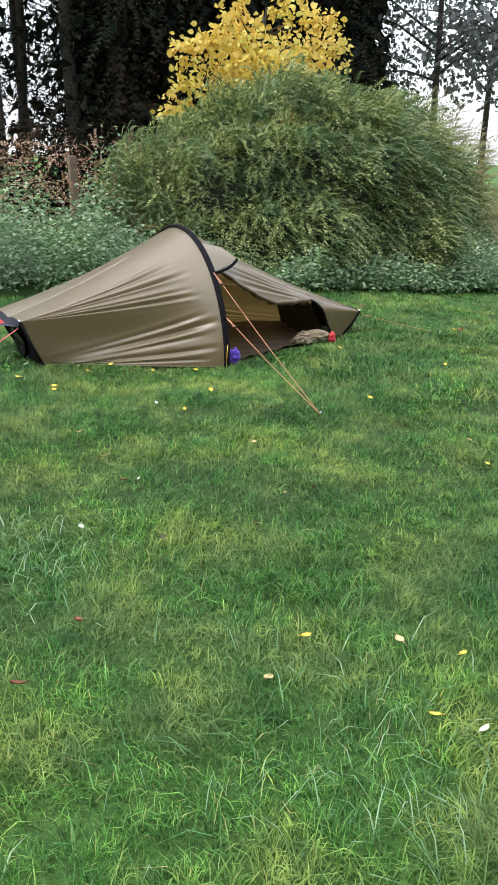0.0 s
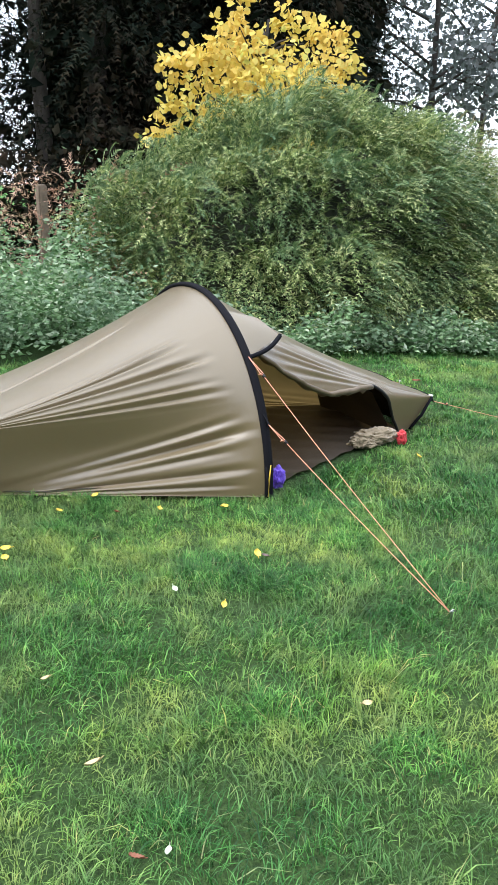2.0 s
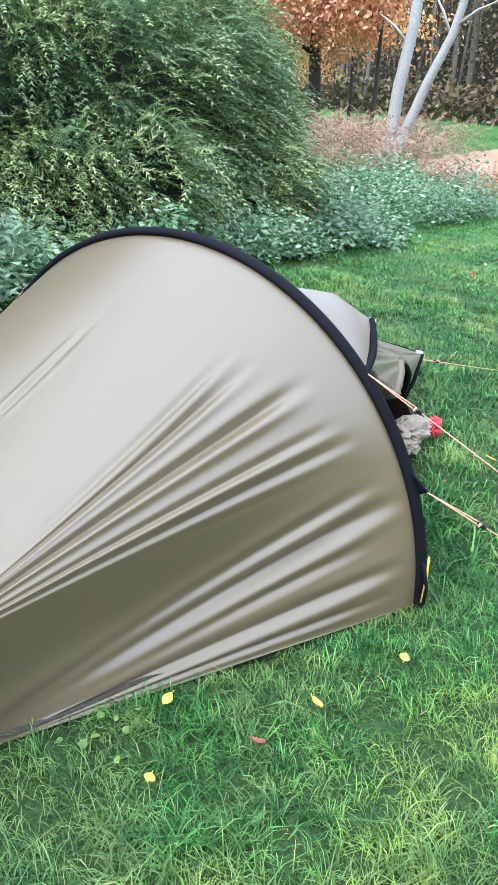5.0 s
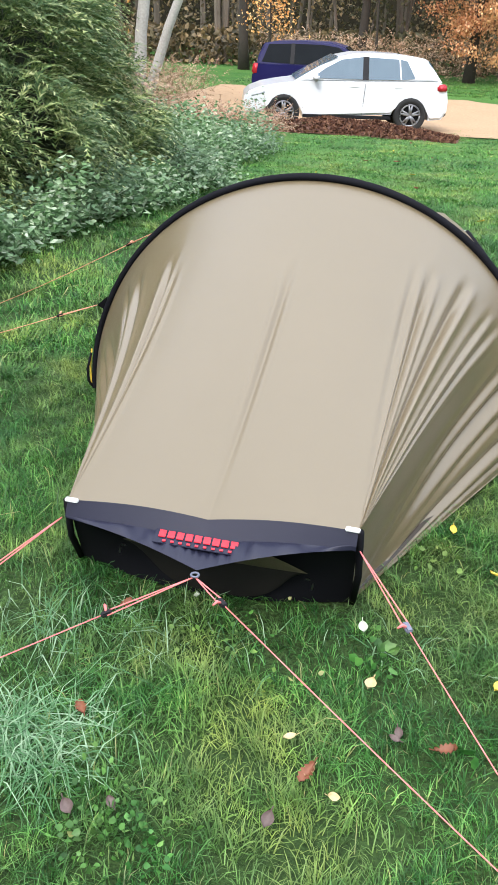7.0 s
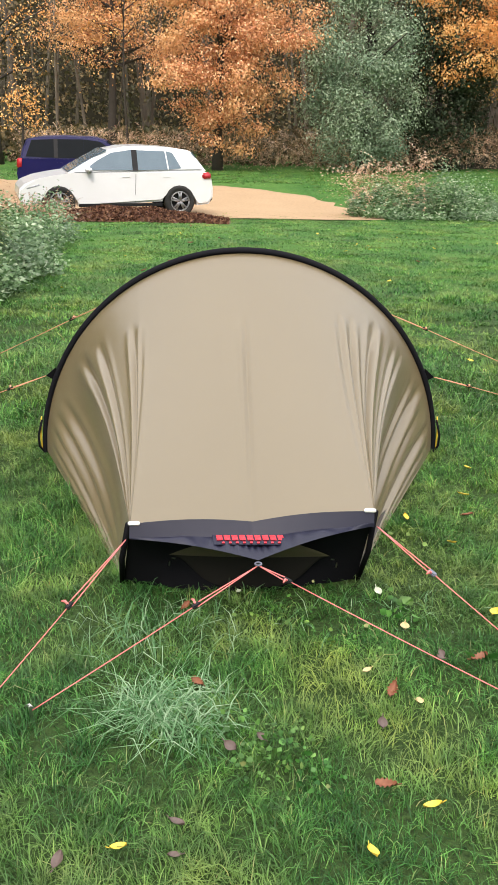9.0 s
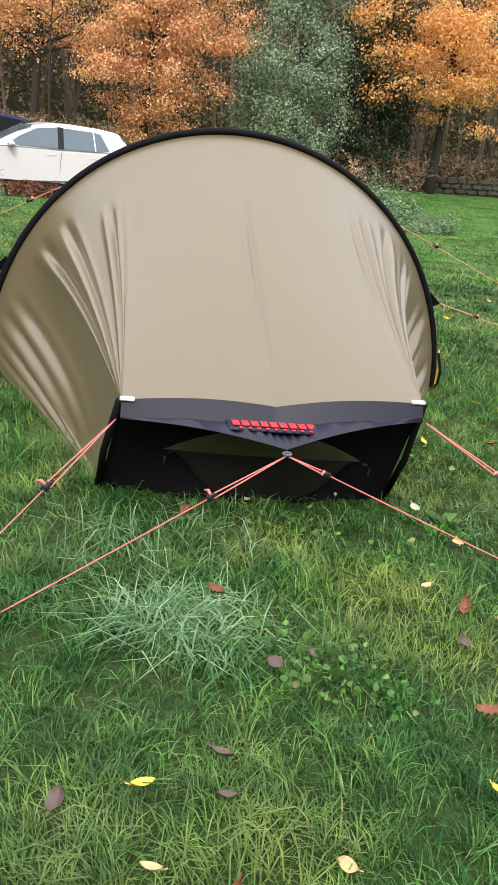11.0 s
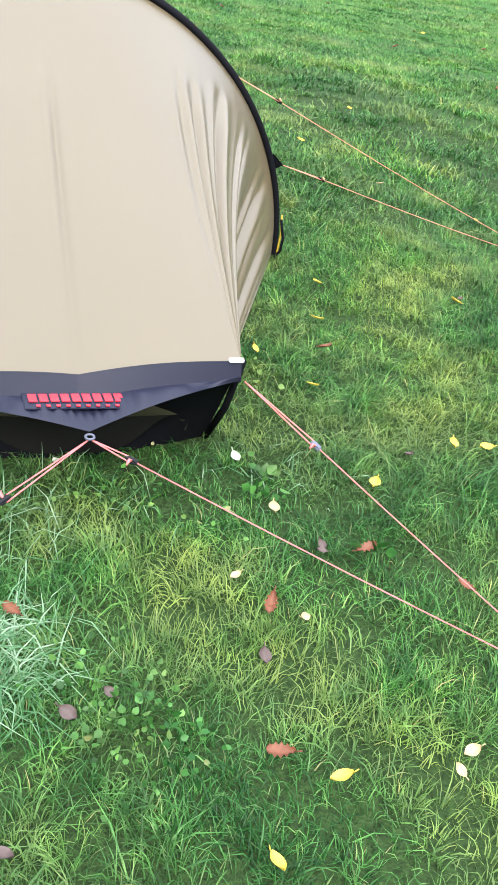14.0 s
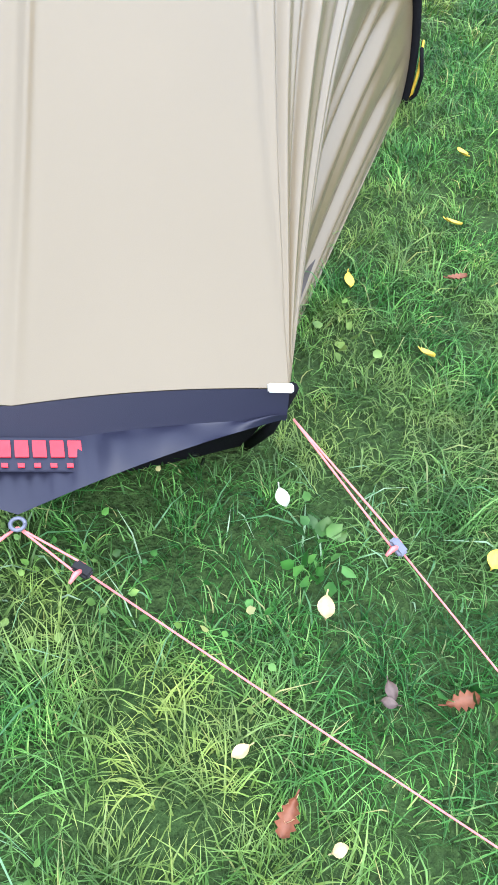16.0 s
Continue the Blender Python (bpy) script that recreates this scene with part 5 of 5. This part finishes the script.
def build_car(name, label, where, rz, s, paint, glass):
    car = empty(name, *where, rz)
    car.scale = (s["size"],) * 3
    L, H, half, wr = s["L"], s["H"], s["half"], s["wheel_r"]
    low = 0.24 * H / 1.48
    outline = s["front"] + s["belt"] + s["rear"] + [(s["wx"][1] + wr + 0.06, low)] + arch_cut(s["wx"][1], wr + 0.05, wr) + [(s["wx"][0] + wr + 0.06, low)] + arch_cut(s["wx"][0], wr + 0.05, wr) + [(0.12, low)]
    part("body", side_solid(outline, half, half - 0.05, low, s["bz"], 0.045), paint, car)
    part("cabin", side_solid(s["cabin"], half - 0.06, half - 0.27, s["bz"], H, 0.05), paint, car)
    for side in (-1, 1):
        for k, quad in enumerate(s["glass"] + [s["pillar"]]):
            bm = bmesh.new()
            vs = []
            for x, z in quad:
                t = (z - s["bz"]) / (H - s["bz"])
                vs.append(bm.verts.new((x, side * (half - 0.06 - 0.21 * t + 0.004), z)))
            r = bmesh.ops.extrude_face_region(bm, geom=[bm.faces.new(vs)])
            bmesh.ops.translate(bm, vec=(0, side * 0.006, 0), verts=[q for q in r["geom"] if isinstance(q, bmesh.types.BMVert)])
            bmesh.ops.recalc_face_normals(bm, faces=bm.faces[:])
            if k < len(s["glass"]):
                part("side_window", bm, glass, car, "tinted side window")
            else:
                bmesh.ops.translate(bm, vec=(0, side * 0.004, 0), verts=bm.verts[:])
                part("door_pillar", bm, PLASTIC, car, "black door pillar")
        for wx in s["wx"]:
            wheel(car, wx, side, half, wr)
        x, z = s["mirror"]
        part("door_mirror", box_bm(0.12, 0.20, 0.14, pose(x, side * (half + 0.03), z), 0.035), paint, car, "", True)
        for x in s["handles"]:
            part("door_handle", box_bm(0.18, 0.03, 0.03, pose(x, side * (half - 0.045), s["bz"] - 0.10), 0.01), paint, car)
        for x in s["seams"]:
            part("door_seam", box_bm(0.006, 0.01, s["bz"] - low - 0.12, pose(x, side * (half - 0.022), (s["bz"] + low) / 2 + 0.02, 0, 3, 0)), PLASTIC, car, "dark door gap")
        part("sill", box_bm(s["wx"][1] - s["wx"][0] - 2 * wr - 0.12, 0.04, 0.07, pose((s["wx"][0] + s["wx"][1]) / 2, side * (half - 0.01), low + 0.03), 0.012), PLASTIC, car, "dark sill strip")
        x, z = s["tail"]
        part("tail_light", box_bm(*s["tail_size"], pose(x, side * (half - 0.13), z, 0, -8, 0), 0.03), LAMP_RED, car, "red tail light", True)
        x, z = s["head"]
        part("headlight", box_bm(0.36, 0.22, 0.11, pose(x, side * (half - 0.135), z, 0, -16, 0), 0.04), LAMP_CLEAR, car, "clear headlight", True)
    for nm, (xa, za, xb, zb) in (("windscreen", s["screen"]), ("rear_window", s["back"])):
        d = Vector((xb - xa, 0, zb - za))
        nrm = Vector((-d.z, 0, d.x)).normalized() * (1 if nm == "windscreen" else 1)
        m = Matrix((d.normalized(), Vector((0, 1, 0)), d.normalized().cross(Vector((0, 1, 0))))).transposed().to_4x4()
        m.translation = Vector(((xa + xb) / 2, 0, (za + zb) / 2))
        part(nm, box_bm(d.length, half * 1.5, 0.02, m, 0.006), glass, car, "tinted glass")
    part("bumper", box_bm(0.10, half * 1.7, 0.10, pose(L - 0.05, 0, low + 0.12), 0.03), PLASTIC, car, "dark lower bumper", True)
    return tagged(car, label, "car")


HATCH = dict(size=1.045, L=4.26, H=1.48, half=0.89, wheel_r=0.335, bz=0.95, wx=(0.86, 3.48),
             front=[(0.07, 0.32), (0.02, 0.46), (0.05, 0.62), (0.16, 0.72), (0.40, 0.81), (0.75, 0.88)], belt=[(1.10, 0.93), (2.5, 0.95), (4.02, 0.98)], rear=[(4.20, 0.90), (4.25, 0.62), (4.24, 0.42), (4.14, 0.27)],
             cabin=[(1.02, 0.90), (1.50, 1.17), (1.95, 1.39), (2.30, 1.465), (2.75, 1.48), (3.30, 1.455), (3.72, 1.40), (3.80, 1.36), (4.10, 0.97)],
             glass=[[(1.42, 0.99), (1.70, 1.18), (2.02, 1.34), (2.46, 1.40), (2.46, 0.99)], [(2.55, 0.99), (2.55, 1.395), (3.19, 1.375), (3.23, 1.00)], [(3.26, 1.00), (3.22, 1.375), (3.36, 1.345), (3.54, 1.03)]], pillar=[(2.455, 0.98), (2.575, 0.98), (2.575, 1.405), (2.455, 1.405)],
             mirror=(1.50, 1.00), handles=(2.30, 3.20), seams=(2.50,), tail=(4.10, 0.86), tail_size=(0.20, 0.24, 0.15), head=(0.33, 0.66), screen=(1.08, 0.955, 1.93, 1.40), back=(3.80, 1.355, 4.06, 1.03))
SUV = dict(size=0.91, L=4.75, H=1.80, half=0.94, wheel_r=0.37, bz=1.12, wx=(0.90, 3.75),
           front=[(0.06, 0.42), (0.02, 0.65), (0.06, 0.95), (0.30, 1.03), (0.80, 1.07)], belt=[(1.25, 1.10), (2.8, 1.13), (4.55, 1.18)], rear=[(4.68, 1.05), (4.74, 0.70), (4.72, 0.5), (4.62, 0.34)],
           cabin=[(1.18, 1.06), (1.60, 1.42), (2.00, 1.68), (2.40, 1.78), (3.2, 1.80), (4.0, 1.78), (4.40, 1.71), (4.55, 1.40), (4.62, 1.10)],
           glass=[[(1.60, 1.18), (1.85, 1.45), (2.15, 1.65), (2.665, 1.71), (2.665, 1.16)], [(2.667, 1.16), (2.667, 1.71), (3.533, 1.71), (3.533, 1.17)], [(3.535, 1.17), (3.535, 1.71), (4.25, 1.68), (4.44, 1.20)]], pillar=[(3.46, 1.16), (3.58, 1.16), (3.58, 1.715), (3.46, 1.715)],
           mirror=(1.70, 1.22), handles=(2.45, 3.40), seams=(1.45, 2.69), tail=(4.63, 1.00), tail_size=(0.18, 0.22, 0.30), head=(0.28, 0.92), screen=(1.25, 1.13, 1.95, 1.67), back=(4.45, 1.68, 4.58, 1.24))
build_car("white_hatchback", "white five-door hatchback parked on the gravel", (-5.14, 16.66, float(gz(-3.2, 17.2)) + 0.012), 16.7, HATCH, CAR_WHITE, GLASS_PALE)
build_car("blue_suv", "dark blue estate off-roader parked behind the white car", (-2.1, 22.9, float(gz(-2.1, 22.9)) + 0.016), 186.0, SUV, CAR_BLUE, GLASS_DARK)

# fence post in the nettles
post = empty("fence_post", -4.6, 0.35, 0.0)
part("post", box_bm(0.09, 0.09, 1.35, pose(0, 0, 0.67, 2, 1, 10), 0.012), POST_WOOD, post)
tagged(post, "weathered wooden fence post among the nettles", "post")


# ---- fallen leaves ----
def leaf_mesh(name, prof, length, curl, mat):
    """A fallen leaf with a raised midrib, curled edges and a stalk."""
    vs, fs = [], []
    n = len(prof)
    for i, w in enumerate(prof):
        t = i / (n - 1)
        x = (t - 0.5) * length
        for k in (-1.0, -0.5, 0.0, 0.5, 1.0):
            vs.append((x, k * w * length, 0.006 + curl * length * (k * k * 0.30 + (t - 0.5) ** 2 * 0.5)))
        if i:
            b = (i - 1) * 5
            fs += [(b + j, b + 5 + j, b + 6 + j, b + j + 1) for j in range(4)]
    b = len(vs)
    sv, sf = tube([(-0.5 * length, 0, 0.01), (-0.72 * length, 0.03 * length, 0.014)], 0.0012, 5)
    vs += [tuple(q) for q in sv]
    fs += [tuple(i + b for i in q) for q in sf]
    return hidden_mesh(name, vs, fs, mat, True)


LEAF_YELLOW = surface("fallen_yellow", (0.62, 0.45, 0.03), (0.75, 0.55, 0.10), 30, 0.6, fine=150)
LEAF_PALE = surface("fallen_pale", (0.46, 0.35, 0.16), (0.58, 0.46, 0.26), 30, 0.6, fine=150)
LEAF_BROWN = surface("fallen_brown", (0.12, 0.04, 0.02), (0.27, 0.095, 0.04), 30, 0.6, fine=150)
LEAF_DULL = surface("fallen_dull", (0.07, 0.045, 0.04), (0.14, 0.10, 0.085), 30, 0.6, fine=150)
LEAF_WHITE = surface("fallen_white", (0.40, 0.45, 0.34), (0.55, 0.60, 0.48), 30, 0.6, fine=150)
OVATE = [0.02, 0.20, 0.30, 0.33, 0.30, 0.20, 0.02]
LOBED = [0.03, 0.14, 0.10, 0.26, 0.15, 0.32, 0.18, 0.30, 0.16, 0.20, 0.04]


def scatter(name, mat, prof, length, label, places, seed, lift=0.022):
    me = leaf_mesh(name, prof, length, 0.5, mat)
    rs = random.Random(seed)
    for x, y in places:
        ob = new(name, me)
        ob.matrix_world = pose(x, y, float(gz(x, y)) + lift, rs.uniform(-22, 22), rs.uniform(-22, 22), rs.uniform(0, 360)) @ Matrix.Scale(rs.uniform(0.75, 1.2), 4)
        tagged(ob, label, "leaf", "fallen leaves")


scatter("fallen_leaf", LEAF_YELLOW, OVATE, 0.040, "bright yellow fallen leaf lying on the grass", [(0.555, -0.74), (0.70, -1.38), (0.68, -0.94), (1.40, -0.37), (1.72, -0.66), (0.82, -0.54), (-0.29, -2.24), (4.07, -1.18), (4.33, -0.81), (4.53, -1.06), (1.89, 0.45), (1.35, 1.42), (0.90, -0.27), (0.36, -2.13), (0.21, -2.25), (0.99, -1.22), (1.08, -1.24), (3.08, 0.33), (0.62, 1.0)], 1)
scatter("fallen_leaf", LEAF_PALE, OVATE, 0.034, "pale cream-yellow fallen leaf lying on the grass", [(0.395, -1.78), (0.345, -1.735), (0.285, -1.66), (0.42, -1.46), (-0.28, -2.38), (-0.04, -2.37), (0.61, -2.11), (0.57, -2.14), (1.92, -1.30), (2.33, -1.29), (2.77, 0.47), (3.29, -0.97), (4.2, -0.94), (4.22, -1.38), (1.57, 0.83), (2.39, -0.55), (3.05, -0.72)], 2)
scatter("fallen_leaf", LEAF_BROWN, LOBED, 0.042, "red-brown lobed oak leaf lying on the grass", [(-0.155, -1.715), (0.60, -1.60), (0.79, -0.72), (2.65, -1.30), (3.73, -1.77), (3.98, -2.0), (3.03, -0.58), (-0.18, -2.43), (0.27, -2.07), (-0.21, -1.35), (0.15, -2.44), (0.78, -1.73), (0.34, -1.74)], 3)
scatter("fallen_leaf", LEAF_DULL, OVATE, 0.033, "dull grey-brown curled leaf lying on the grass", [(0.0, -1.915), (-0.18, -2.18), (-0.18, -2.26), (-0.40, -2.27), (0.50, -1.58), (0.29, -1.87), (0.84, -1.27), (0.49, -1.60), (-0.01, -2.43), (-0.07, -1.95), (1.43, -0.35), (3.26, -1.34)], 4)
scatter("fallen_leaf", LEAF_WHITE, OVATE, 0.030, "pale green-white upturned leaf lying on the grass", [(0.375, -1.265), (1.55, -0.765), (2.66, -1.23), (3.06, -1.59), (4.63, -0.98), (-0.05, -1.27)], 5)
more = random.Random(11)
scatter("fallen_leaf", LEAF_YELLOW, OVATE, 0.05, "bright yellow fallen leaf lying on the grass", [(more.uniform(-1.6, 5), more.uniform(1.5, 13)) for k in range(26)], 6)
scatter("fallen_leaf", LEAF_BROWN, LOBED, 0.065, "red-brown lobed oak leaf lying on the grass", [(more.uniform(-1.6, 5), more.uniform(1.5, 13)) for k in range(22)], 7)


def rosettes():
    """Low broad-leaved weeds in the lawn."""
    lots = []
    for x, y, n, r, s in ((0.62, -1.585, 9, 0.025, 0.03), (0.02, -1.98, 110, 0.055, 0.014), (0.08, -2.02, 60, 0.05, 0.014), (0.43, -1.34, 16, 0.03, 0.026), (0.40, -1.40, 12, 0.025, 0.022), (0.27, -1.50, 20, 0.05, 0.014), (-0.03, -1.88, 60, 0.06, 0.014), (0.03, -1.42, 60, 0.08, 0.013), (0.53, -0.88, 14, 0.04, 0.02)):
        c = np.stack([rng.normal(x, r, n), rng.normal(y, r, n), rng.uniform(0.015, 0.04, n)], 1)
        out = np.stack([c[:, 0] - x, c[:, 1] - y, np.full(n, 0.02)], 1)
        lots.append(round_cards(c, unit(out), s, 0.25))
    v, f = join(*lots)
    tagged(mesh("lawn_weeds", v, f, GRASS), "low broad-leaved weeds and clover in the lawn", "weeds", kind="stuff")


rosettes()


def stone_wall():
    """A low dry stone wall, stone by stone."""
    wall = empty("stone_wall", 13.5, 36.2, float(gz(13.5, 36.2)))
    shapes = []
    for i in range(5):
        bm = box_bm(0.50, 0.34, 0.24, None, 0.05)
        for w in bm.verts:
            w.co += Vector((noise.noise(w.co * 4 + Vector((i, 0, 0))), noise.noise(w.co * 4 + Vector((0, i, 0))), noise.noise(w.co * 4 + Vector((0, 0, i))))) * 0.05
        me = bpy.data.meshes.new("stone")
        bm.to_mesh(me)
        bm.free()
        me.materials.append(STONE)
        shapes.append(me)
    rs = random.Random(9)
    for row in range(3):
        for k in range(20):
            ob = new("stone", shapes[rs.randrange(5)])
            ob.parent = wall
            along = -4.9 + k * 0.5 + 0.22 * (row % 2) + rs.uniform(-0.03, 0.03)
            ob.matrix_local = pose(along, rs.uniform(-0.05, 0.05), 0.12 + row * 0.23 + 0.045 * along, rs.uniform(-5, 5), rs.uniform(-5, 5), rs.uniform(-8, 8))
    tagged(wall, "low mossy dry stone wall at the edge of the wood", "wall")


stone_wall()
